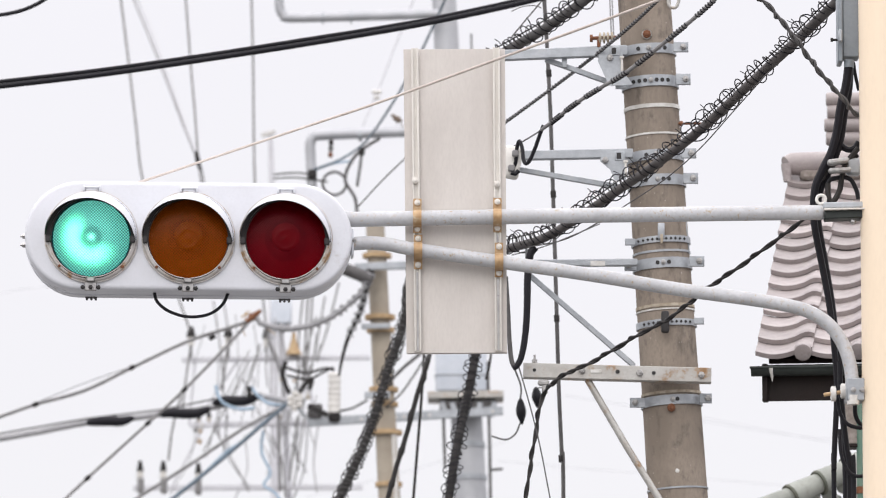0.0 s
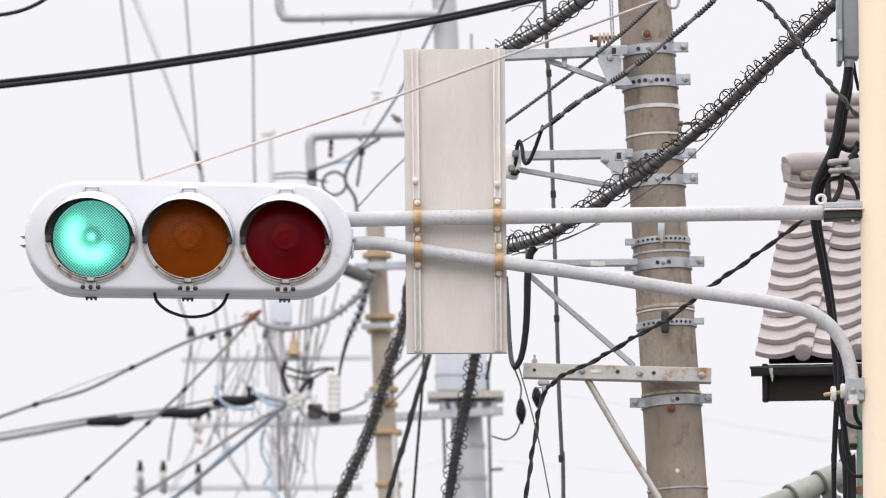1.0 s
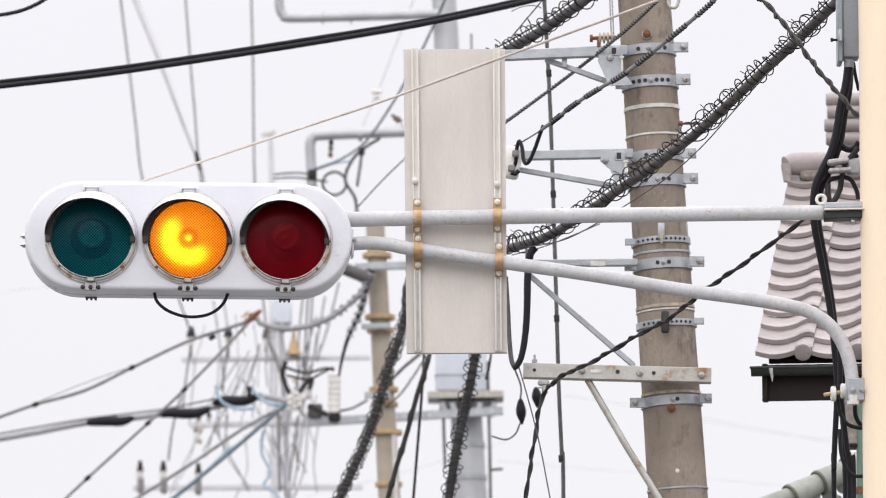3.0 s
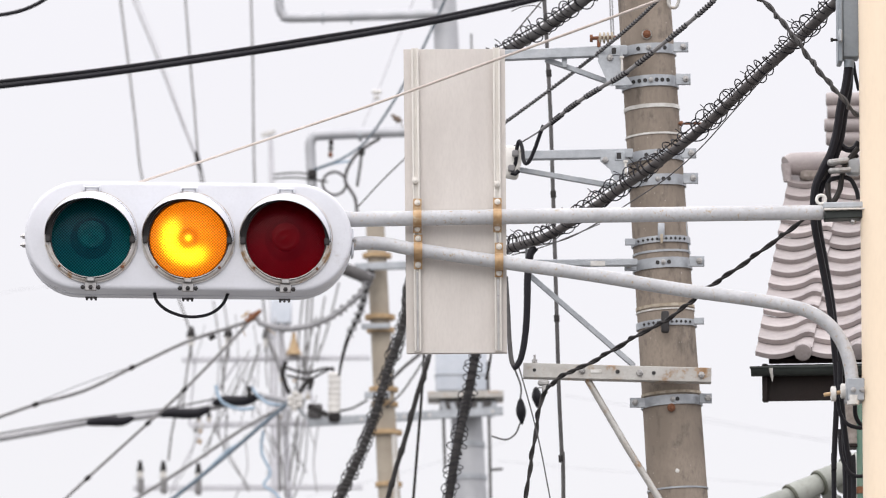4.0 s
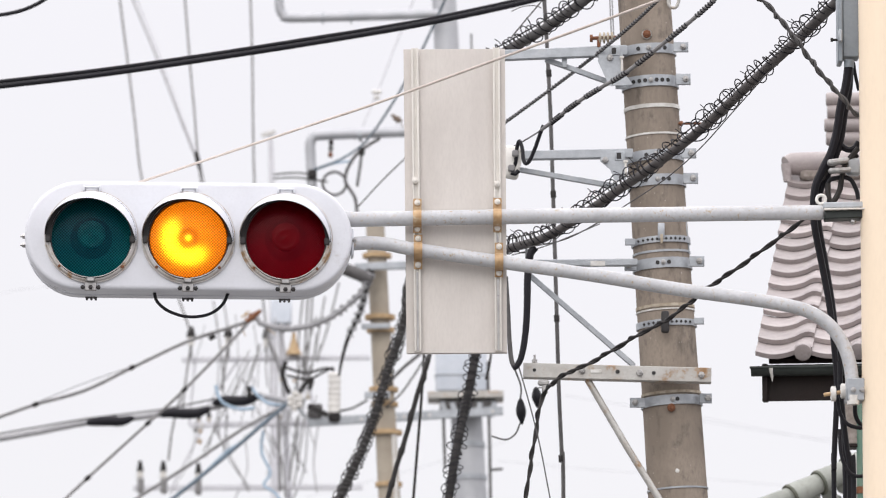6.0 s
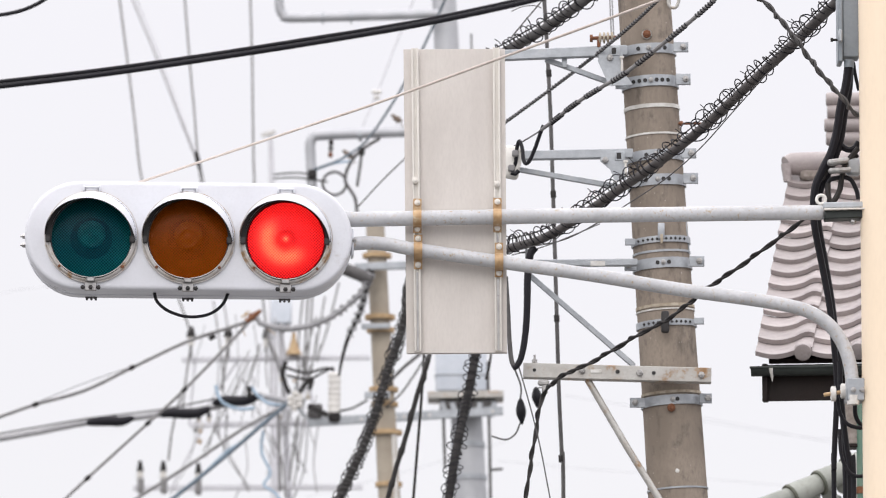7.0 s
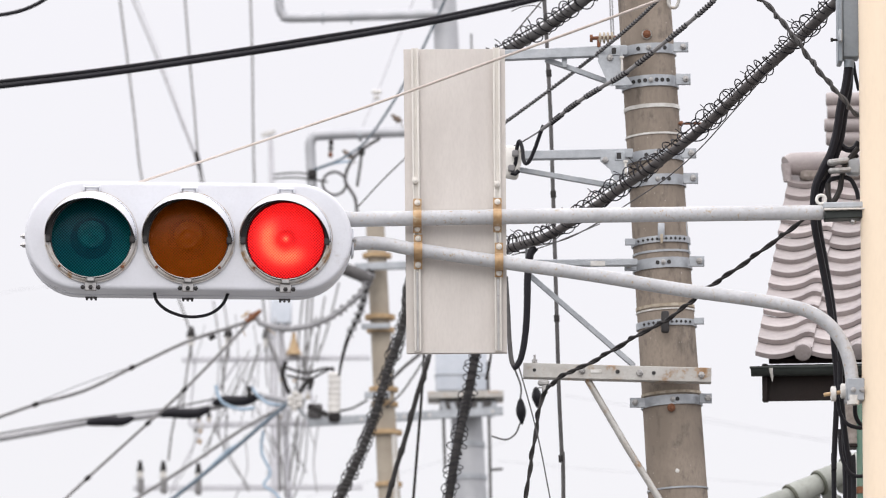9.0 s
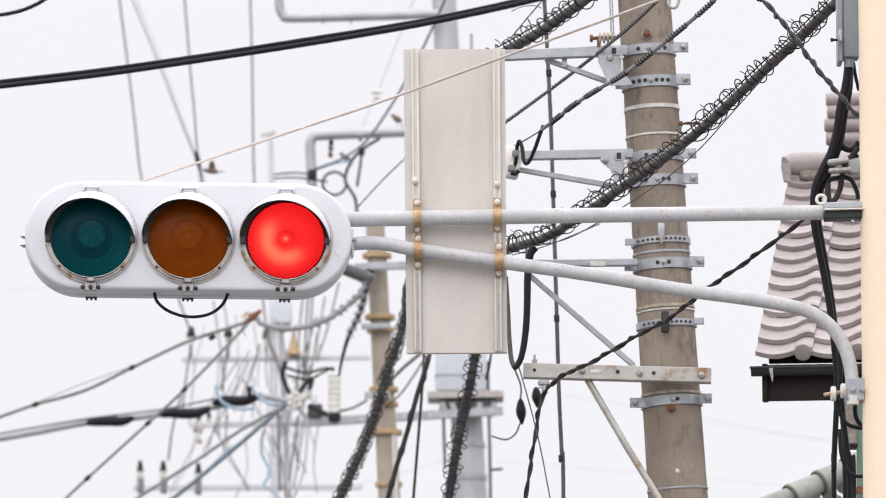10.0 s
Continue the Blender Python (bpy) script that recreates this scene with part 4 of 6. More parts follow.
def lashed_cable():
    pts = [(1.416, 32.400, 7.993), (1.294, 32.538, 7.898), (1.156, 32.675, 7.803), (1.017, 32.812, 7.713), (0.906, 32.950, 7.651), (0.780, 33.087, 7.600), (0.668, 33.225, 7.549), (0.583, 33.362, 7.503), (0.507, 33.500, 7.468)]
    t = thing("lashed_cable", pts[0], "grey messenger cable with tight black wire lashings", "cable")
    line = smooth(pts, 12)
    part("messenger", Geo().tube(line, radii(line, 0.0108, 0.0095), 8), MID_CABLE, t)
    for a in (6, 18, 32, 45, 58, 69, 80):
        seg = line[a:a + 9]
        part("lashing", Geo().tube(helix(seg, 0.0126, 0.0200, 10), 0.0034, 5), BLACK, t, "tight black wire lashing")
    part("tail", Geo().tube(smooth([(0.518, 33.500, 7.492), (0.498, 33.518, 7.442), (0.475, 33.536, 7.379), (0.449, 33.554, 7.321), (0.429, 33.572, 7.303), (0.415, 33.590, 7.330), (0.409, 33.608, 7.392), (0.395, 33.626, 7.431), (0.383, 33.644, 7.398), (0.377, 33.662, 7.333), (0.363, 33.680, 7.283)], 6), 0.0100, 8), BLACK, t, "black cable tail")
    return t


lashed_cable()
cable("thin_wire", [(0.513, 33.500, 7.471), (0.442, 33.667, 7.453), (0.356, 33.833, 7.431), (0.224, 34.000, 7.376)], 0.0040, GREY_CABLE, "thin grey bare overhead wire", "wire")
cable("riser_cable", to_ground([(0.559, 36.000, 8.703), (0.577, 36.000, 8.383), (0.595, 36.000, 8.001), (0.609, 36.000, 7.541), (0.624, 36.000, 6.988), (0.638, 36.000, 6.453), (0.652, 36.000, 6.109), (0.661, 36.000, 5.796)]), 0.0112, GREY_CABLE, "grey vertical riser cable with joints")
for p, q in zip([(0.586, 36.000, 8.243), (0.609, 36.000, 7.563), (0.626, 36.000, 6.868), (0.649, 36.000, 6.090)], [(0.588, 36.000, 8.205), (0.611, 36.000, 7.525), (0.628, 36.000, 6.831), (0.651, 36.000, 6.052)]):
    single("cable_joint", Geo().tube([p, q], 0.0156, 10), DARK, q, "dark sleeve joint on the riser cable", "cable joint", "riser cable joints")
cable("drop_loop", [(0.475, 33.600, 6.870), (0.449, 33.600, 6.829), (0.436, 33.600, 6.718), (0.433, 33.600, 6.570), (0.424, 33.600, 6.423), (0.404, 33.600, 6.306), (0.378, 33.600, 6.253), (0.358, 33.600, 6.247)], 0.0203, BLACK, "thick black cable drop loop", r1=0.0146)
cable("drop_loop", [(0.366, 33.600, 6.247), (0.351, 33.600, 6.291), (0.340, 33.600, 6.408), (0.334, 33.600, 6.541), (0.323, 33.600, 6.718)], 0.0122, GREY_CABLE, "thin dark cable drop loop")

twisted_cable([(1.207, 24.900, 6.482), (1.257, 24.935, 6.445), (1.310, 24.970, 6.389), (1.368, 25.005, 6.325), (1.417, 25.040, 6.263), (1.471, 25.075, 6.201), (1.525, 25.110, 6.145), (1.566, 25.145, 6.103), (1.599, 25.180, 6.071), (1.650, 25.170, 6.060)], 0.0060, 0.0960, "grey twisted pair service cable", GREY_CABLE, 0.95)
twisted_cable([(1.799, 32.000, 6.783), (1.717, 32.142, 6.735), (1.598, 32.283, 6.664), (1.450, 32.425, 6.572), (1.329, 32.567, 6.508), (1.221, 32.708, 6.438), (1.121, 32.850, 6.381), (0.988, 32.992, 6.330), (0.849, 33.133, 6.264), (0.736, 33.275, 6.217), (0.638, 33.417, 6.192), (0.569, 33.558, 6.165), (0.521, 33.700, 6.128), (0.495, 33.700, 6.041), (0.474, 33.700, 5.908), (0.451, 33.700, 5.762), (0.424, 33.700, 5.558)],
              0.0072, 0.1950, "dark twisted pair service cable sagging to the cross arm", DARK, 0.85)
cable("thin_wire", [(0.390, 33.600, 6.248), (0.424, 33.600, 6.130), (0.467, 33.600, 5.969), (0.504, 33.600, 5.808), (0.553, 33.600, 5.546)], 0.0035, GREY_CABLE, "thin loose wire hanging by the pole", "wire")
for pts, lab in (([(0.473, 40.000, 6.940), (0.477, 40.000, 6.860), (0.483, 40.000, 6.777)], "black hanging cable sleeve"), ([(0.567, 40.000, 7.010), (0.574, 40.000, 6.951), (0.577, 40.000, 6.881)], "black hanging cable sleeve")):
    line = smooth(pts, 5)
    single("cable_sleeve", Geo().tube(line, [0.0060, 0.0165, 0.0215, 0.0260, 0.0300, 0.0320, 0.0300, 0.0250, 0.0190, 0.0120, 0.0040], 8), BLACK, line[0], lab, "cable sleeve", "hanging sleeves")
cable("thin_wire", [(0.524, 33.755, 6.165), (0.548, 37.000, 6.600), (0.567, 40.000, 7.005)], 0.0035, GREY_CABLE, "thin wire from the hook to a hanging sleeve", "wire")
cable("thin_wire", [(0.297, 40.000, 6.707), (0.383, 40.000, 6.686), (0.442, 40.000, 6.721), (0.473, 40.000, 6.791)], 0.0052, GREY_CABLE, "thin curled wire under the sleeve", "wire")
cable("thin_wire", [(0.473, 40.000, 6.937), (0.440, 37.000, 6.610), (0.359, 33.600, 6.262)], 0.0052, GREY_CABLE, "thin wire holding a hanging sleeve", "wire")

# ---- cables and boxes on the signal pole ----
t = thing("pole_cabinet", (1.574, 25.250, 6.273), "grey steel enclosure with a hinged door", "control box")
part("body", Geo().box(0.0657, 0.10, 0.4159, Matrix.Translation((1.585, 25.250, 6.510)), 0.005), BOX_GREY, t)
part("door", Geo().box(0.0197, 0.12, 0.4370, Matrix.Translation((1.543, 25.240, 6.499)), 0.004), BOX_GREY, t)
part("hinge", Geo().box(0.0153, 0.03, 0.0481, Matrix.Translation((1.541, 25.160, 6.377)), 0.004), GALV, t)
part("latch", Geo().tube([(1.533, 25.200, 6.369), (1.506, 25.200, 6.369)], 0.005, 8).tube([(1.515, 25.200, 6.369), (1.506, 25.200, 6.369)], 0.008, 8), DARK, t)
part("gland", Geo().tube([(1.579, 25.220, 6.294), (1.577, 25.220, 6.263)], 0.0197, 16), BOX_GREY, t)
cable("pole_cable", to_ground([(1.579, 25.220, 6.281), (1.568, 25.231, 6.198), (1.546, 25.241, 6.111), (1.532, 25.252, 6.023), (1.510, 25.262, 5.940), (1.475, 25.273, 5.871), (1.449, 25.284, 5.810), (1.440, 25.294, 5.741), (1.444, 25.305, 5.654), (1.466, 25.315, 5.533), (1.487, 25.326, 5.424), (1.505, 25.336, 5.315), (1.517, 25.347, 5.194), (1.526, 25.358, 5.085), (1.527, 25.368, 4.976), (1.520, 25.379, 4.845), (1.515, 25.389, 4.714), (1.515, 25.400, 4.561)]),
      0.0186, BLACK, "thick black supply cable down the signal pole", group="pole cables", r1=0.0088)
cable("pole_cable", to_ground([(1.585, 25.240, 6.284), (1.578, 25.252, 6.179), (1.560, 25.264, 6.081), (1.547, 25.276, 5.994), (1.520, 25.288, 5.907), (1.490, 25.300, 5.842), (1.463, 25.312, 5.777), (1.459, 25.324, 5.679), (1.480, 25.336, 5.548), (1.506, 25.348, 5.394), (1.523, 25.360, 5.263), (1.536, 25.372, 5.131), (1.544, 25.384, 5.000), (1.556, 25.396, 4.847), (1.567, 25.408, 4.716), (1.577, 25.420, 4.563)]),
      0.0143, BLACK, "black control cable down the signal pole", group="pole cables", r1=0.0099)
cable("pole_cable", [(1.581, 25.300, 6.210), (1.549, 25.300, 6.099), (1.533, 25.300, 6.020), (1.546, 25.300, 5.976), (1.574, 25.300, 5.954), (1.601, 25.300, 5.960), (1.618, 25.300, 5.983)], 0.0121, BLACK, "black cable looping into the pole", group="pole cables")
cable("pole_cable", [(1.600, 25.300, 6.300), (1.608, 25.300, 6.244), (1.620, 25.300, 6.188)], 0.0066, BLACK, "thin black cable by the cabinet", group="pole cables")
cable("pole_cable", [(1.613, 25.260, 5.953), (1.589, 25.260, 5.924), (1.562, 25.260, 5.887), (1.549, 25.260, 5.842), (1.540, 25.260, 5.791), (1.522, 25.260, 5.753), (1.504, 25.260, 5.740), (1.495, 25.260, 5.769), (1.494, 25.260, 5.813)], 0.0110, DARK, "grey black cable loop at the bracket", group="pole cables")
cable("pole_cable", [(1.494, 25.260, 5.813), (1.505, 25.260, 5.829), (1.549, 25.260, 5.838), (1.582, 25.260, 5.829), (1.603, 25.260, 5.791), (1.612, 25.260, 5.753)], 0.0088, BLACK, "black cable loop at the bracket", group="pole cables")
cable("pole_cable", [(1.614, 25.280, 5.928), (1.573, 25.280, 5.901), (1.529, 25.280, 5.894), (1.498, 25.280, 5.872), (1.475, 25.280, 5.832)], 0.0070, DARK, "dark cable at the bracket", group="pole cables")
cable("pole_cable", to_ground([(1.541, 25.300, 5.011), (1.547, 25.300, 4.923), (1.550, 25.300, 4.791), (1.551, 25.300, 4.681), (1.552, 25.300, 4.549)]), 0.0088, BLACK, "black cable down the signal pole", group="pole cables")
cable("pole_cable", [(1.520, 25.200, 4.964), (1.528, 25.200, 4.910), (1.551, 25.200, 4.870), (1.584, 25.200, 4.853), (1.634, 25.200, 4.848)], 0.0079, BLACK, "black cable looping into the pole", group="pole cables")
cable("pole_cable", [(1.527, 25.200, 4.844), (1.531, 25.200, 4.756), (1.550, 25.200, 4.695), (1.582, 25.200, 4.664), (1.632, 25.200, 4.664)], 0.0074, BLACK, "black cable looping into the pole", group="pole cables")
cable("pole_cable", [(1.590, 25.250, 4.956), (1.592, 25.250, 4.905), (1.609, 25.250, 4.872), (1.637, 25.250, 4.855)], 0.0087, BLACK, "black cable out of the bent arm", group="pole cables")
cable("pole_cable", to_ground([(1.533, 25.250, 5.114), (1.536, 25.250, 4.982), (1.554, 25.250, 4.806), (1.572, 25.250, 4.675), (1.582, 25.250, 4.543)]), 0.0109, BLACK, "black cable down the signal pole", group="pole cables")
t = thing("cable_clamp", (1.554, 25.280, 5.845), "shiny steel cable clamp on the signal pole", "clamp")
part("upper_jaw", Geo().box(0.0834, 0.05, 0.0197, Matrix.Translation((1.532, 25.220, 5.893)) @ pose(0, 0, 0, 0, -8, 0), 0.006), BOLT, t)
part("lower_jaw", Geo().box(0.0877, 0.05, 0.0175, Matrix.Translation((1.538, 25.220, 5.858)) @ pose(0, 0, 0, 0, -3, 0), 0.006), BOLT, t)
part("hook", Geo().box(0.0570, 0.06, 0.0658, Matrix.Translation((1.594, 25.280, 5.881)), 0.01), GALV, t)
t = thing("arm_eye", (1.463, 25.200, 5.730), "small pale ring on the arm", "ring")
ringpts = [Vector((1.461, 25.160, 5.734)) + Vector((0.0173 * math.cos(a), 0, 0.0173 * math.sin(a))) for a in [i * math.pi / 8 for i in range(17)]]
part("ring", Geo().tube(ringpts, 0.0065, 8), PORCELAIN, t)
t = thing("roller_insulator", (1.528, 25.200, 4.982), "white roller insulators on a brass bolt", "insulator")
for a, b in zip([(1.492, 25.180, 4.979), (1.530, 25.180, 4.990)], [(1.514, 25.180, 4.979), (1.551, 25.180, 4.990)]):
    a, b = Vector(a), Vector(b)
    part("roller", Geo().tube([a, a.lerp(b, 0.15), a.lerp(b, 0.85), b], [0.0217, 0.0293, 0.0293, 0.0217], 20), PORCELAIN, t, "white roller")
part("bolt", Geo().tube([(1.466, 25.180, 4.975), (1.558, 25.180, 4.990)], 0.0076, 8), CHROMATE, t, "brass bolt")


# ---- tiled house behind ----
def roof_tile_mesh(width, length, curve, drop):
    """One S-shaped pan tile: a broad trough and a roll at its right-hand side, with a thick front lip."""
    g = Geo()
    n = 12
    prof = []
    for i in range(n + 1):
        u = i / n
        x = u * width * 1.03
        z = -curve * math.sin(math.pi * min(u / 0.68, 1.0)) if u < 0.68 else curve * 1.15 * math.sin(math.pi * (u - 0.68) / 0.40)
        prof.append((x, z))
    th = 0.026
    for y, lift in ((0.0, 0.0), (length * 1.06, -drop)):
        g.v += [(x, y, z + lift + drop) for x, z in prof]
        g.v += [(x, y, z + lift + drop - th) for x, z in prof]
    k = n + 1
    for i in range(n):
        g.f.append((i, i + 1, 2 * k + i + 1, 2 * k + i))
        g.f.append((k + i, 3 * k + i, 3 * k + i + 1, k + i + 1))
        g.f.append((i, k + i, k + i + 1, i + 1))
        g.f.append((2 * k + i, 2 * k + i + 1, 3 * k + i + 1, 3 * k + i))
    g.f.append((0, 2 * k, 3 * k, k))
    g.f.append((n, k + n, 3 * k + n, 2 * k + n))
    return g.mesh("roof_tile")


def tiled_roof(parent, corner, turn, pitch, cols, rows, width, length, material, end_discs=True):
    me = roof_tile_mesh(width, length, 0.021, 0.030)
    me.materials.append(material)
    m = Matrix.Translation(corner) @ pose(0, 0, 0, 0, 0, turn) @ pose(0, 0, 0, pitch, 0, 0)
    inv = BASE[parent].inverted()
    rnd = random.Random(5)
    for c in range(cols):
        for r in range(rows):
            ob = new("roof_tile", me)
            ob.parent = parent
            ob.matrix_basis = inv @ m @ pose(c * width, r * length, rnd.uniform(-0.002, 0.002), rnd.uniform(-0.5, 0.5), 0, rnd.uniform(-0.6, 0.6))
        if end_discs:
            part("eave_disc", Geo().lathe([(0.0, 0.012), (0.036, 0.014), (0.046, 0.010), (0.048, -0.04)],
                                          m @ Matrix.Translation((c * width + width * 0.86, -0.004, 0.022)) @ Matrix.Rotation(radians(90), 4, "X"), 20), material, parent, "round eave tile end")
    return m


def house():
    eave = Vector((1.650, 34.500, 6.429))
    t = thing("house", (eave.x + 2.5, 36.5, 0.0), "house gable with silver grey pan tiles and dark eaves", "house")
    m = tiled_roof(t, eave, -6.7, 26.5, 7, 15, 0.292, 0.235, TILE)
    flat = Matrix.Translation(eave) @ pose(0, 0, 0, 0, 0, -6.7)
    # roof deck below the tiles, fascia, gutter, soffit
    part("roof_deck", Geo().box(2.15, 3.2, 0.03, m @ Matrix.Translation((1.14, 1.66, -0.05)), 0.003), EAVE, t, "dark roof deck")
    part("fascia", Geo().box(2.2, 0.03, 0.192, flat @ Matrix.Translation((1.145, 0.10, -0.130)), 0.003), EAVE, t, "dark brown fascia board")
    part("barge_end", Geo().box(0.0299, 0.06, 0.200, flat @ Matrix.Translation((0.045, 0.08, -0.132)), 0.004), EAVE, t)
    g = Geo()
    for i in range(13):
        a = radians(180 + 15 * i)
        for x in (-0.025, 2.2):
            g.v.append(tuple(flat @ Vector((x, 0.03 + 0.045 * math.cos(a), -0.061 + 0.042 * math.sin(a)))))
    for i in range(12):
        g.f.append((2 * i, 2 * i + 1, 2 * i + 3, 2 * i + 2))
    g.f.append(tuple(range(0, 26, 2)))
    g.tube([flat @ Vector((-0.03, -0.016, -0.061)), flat @ Vector((2.2, -0.016, -0.061))], 0.007, 8)
    part("gutter", g, GUTTER, t, "dark green grey half-round gutter")
    part("white_streak", Geo().tube([flat @ Vector((0.082, -0.022, -0.066)), flat @ Vector((0.083, -0.018, -0.085)), flat @ Vector((0.087, 0.0, -0.112)), flat @ Vector((0.088, 0.0, -0.135))], [0.010, 0.009, 0.006, 0.002], 6), WRAP, t, "dried white streak down the gutter")
    part("soffit", Geo().box(2.1, 0.6, 0.02, flat @ Matrix.Translation((1.15, 0.4, -0.13)), 0.002), EAVE, t)
    # ridge tile along the top of the visible slope
    r0 = Vector((1.967, 37.300, 7.926))
    ridge = part("ridge_cap", Geo().tube([r0, r0 + Vector((0.03, 0.01, 0.012)), r0 + Vector((2.2, -0.15, 0.06))], [0.0536, 0.0631, 0.0631], 20), TILE, t, "round ridge cap tile")
    part("cap_lip", Geo().tube([r0 + Vector((0.0, -0.03, 0.0)), r0 + Vector((0.005, -0.04, -0.10))], [0.0316, 0.0221], 14), TILE, ridge)
    part("ridge_mortar", Geo().box(2.0, 0.09, 0.07, Matrix.Translation(r0 + Vector((1.08, 0.0, -0.055))), 0.02), BED, t, "rough bedding under the ridge")
    # stacked ridge end further up
    for i, (a, b) in enumerate(zip([(2.259, 38.300, 8.491), (2.265, 38.300, 8.417), (2.248, 38.300, 8.336), (2.257, 38.300, 8.255)], [(2.519, 38.300, 8.491), (2.519, 38.300, 8.417), (2.518, 38.300, 8.336), (2.517, 38.300, 8.255)])):
        part("ridge_roll", Geo().tube([Vector(a), Vector(a).lerp(Vector(b), 0.05), b], [0.0358, 0.0423, 0.0423], 16), TILE, t, "stacked round ridge tile")
    part("ridge_core", Geo().box(0.1956, 0.1, 0.3586, Matrix.Translation((2.430, 38.500, 8.378)), 0.02), MORTAR, t)
    # walls that carry the roof
    part("wall", Geo().box(1.7, 3.0, eave.z - 0.2, Matrix.Translation((eave.x + 1.55, 36.6, (eave.z - 0.2) / 2)), 0.01), PLASTER, t)
    return t


house()
t = thing("downpipe", ((2.181, 34.200, 5.640)), "green painted downpipe with rust patches", "pipe")
part("pipe", Geo().tube([(2.199, 34.400, 6.193), (2.199, 34.400, 5.908), (2.199, 34.400, 5.550)], 0.0268, 14), PIPE_GREEN, t)
part("collar", Geo().tube([(2.200, 34.400, 5.723), (2.200, 34.400, 5.687)], 0.0328, 14), RUST, t)

lower = thing("lower_roof", (2.399, 40.000, 6.263), "lower roof with faded green tiles", "roof")
edge0, edge1 = Vector((1.940, 40.000, 6.245)), Vector((2.700, 40.400, 6.655))
for i in range(4):
    a, b = edge0.lerp(edge1, (i + 0.02) / 4.2), edge0.lerp(edge1, (i + 1.10) / 4.2)
    tile = part("roof_tile", Geo().tube([a, a.lerp(b, 0.04), a.lerp(b, 0.16), a.lerp(b, 0.2), a.lerp(b, 0.9), b],
                                        [0.0728, 0.0798, 0.0780, 0.0763, 0.0624, 0.0590], 16), GREEN_TILE, lower, "round green verge tile")
    part("tile_lip", Geo().tube([a.lerp(b, -0.03), a.lerp(b, 0.03)], [0.0780, 0.0815], 16), TILE_LIP, tile, "dark mossy lip")
for i in range(9):
    for j in range(1, 4):
        p = edge0.lerp(edge1, i / 8) + Vector((0.045 * j, 0.02 * j, -0.075 * j))
        part("roof_tile", Geo().tube([p, p + Vector((0.012, 0.12, 0.055))], [0.045, 0.038], 10), GREEN_TILE, lower)
part("support_wall", Geo().box(1.2, 0.5, 3.4, Matrix.Translation((2.75, 40.4, 1.7)), 0.01), PLASTER, lower)

# sticker on the flat bar, hook at the pole's edge
single("sticker", Geo().box(0.0760, 0.003, 0.0263, Matrix.Translation((0.802, 33.770, 6.813)), 0.0005), WRAP, (0.802, 33.770, 6.799), "pale rectangular sticker on the flat bar", "sticker")
single("pole_hook", Geo().tube(smooth([(1.177, 33.900, 8.252), (1.180, 33.900, 8.204), (1.200, 33.900, 8.186), (1.221, 33.900, 8.192), (1.233, 33.900, 8.222), (1.239, 33.900, 8.252)], 5), 0.0088, 8), GALV_RUST, (1.200, 33.900, 8.186), "rusty open hook on the concrete pole", "hook")

cable("thin_wire", [(0.380, 36.000, 8.428), (0.458, 36.000, 8.524), (0.543, 36.000, 8.626), (0.578, 36.000, 8.677)], 0.0041, GREY_CABLE, "thin grey wire crossing behind the riser", "wire")
cable("thin_wire", [(0.380, 36.000, 8.575), (0.443, 36.000, 8.601), (0.505, 36.000, 8.607), (0.546, 36.000, 8.594)], 0.0031, MID_CABLE, "thin loose curl of grey wire", "wire")

# studs of the gusset plates, and a link in the upper bracket
for a, b in zip([(0.929, 33.740, 7.898), (0.947, 33.740, 7.349)], [(0.931, 33.740, 7.820), (0.949, 33.740, 7.266)]):
    single("threaded_stud", Geo().tube([a, b], 0.0065, 8).tube([a, Vector(a).lerp(Vector(b), 0.12)], 0.0133, 6), RAIL, b, "bright threaded stud in the gusset plate", "stud", "gusset studs")
single("bracket_link", Geo().bar((0.633, 33.820, 7.907), (0.633, 33.820, 7.853), 0.02, 0.0265, 0.002, (1, 0, 0)), GALV, (0.633, 33.820, 7.853), "short steel link between bar and stay", "bracket")
t = thing("wall_box", (2.149, 34.400, 5.938), "brown grey box under the eave", "box")
part("body", Geo().box(0.0716, 0.12, 0.2505, Matrix.Translation((2.151, 34.450, 6.070)), 0.01), BED, t)
part("base", Geo().box(0.0775, 0.13, 0.0179, Matrix.Translation((2.149, 34.450, 5.942)), 0.004), EAVE, t, "dark lower rim")


# ---- pale steel pole down the street, with brackets, platform and transformer ----
def leaning_shaft(low, high, r_low, r_high, top_z):
    low, high = Vector(low), Vector(high)
    s = (high - low) / (high.z - low.z)
    grow = (r_high - r_low) / (high.z - low.z)
    pts = [low + s * (z - low.z) for z in (0.0, low.z, high.z, top_z)]
    return pts, [r_low + grow * (p.z - low.z) for p in pts]


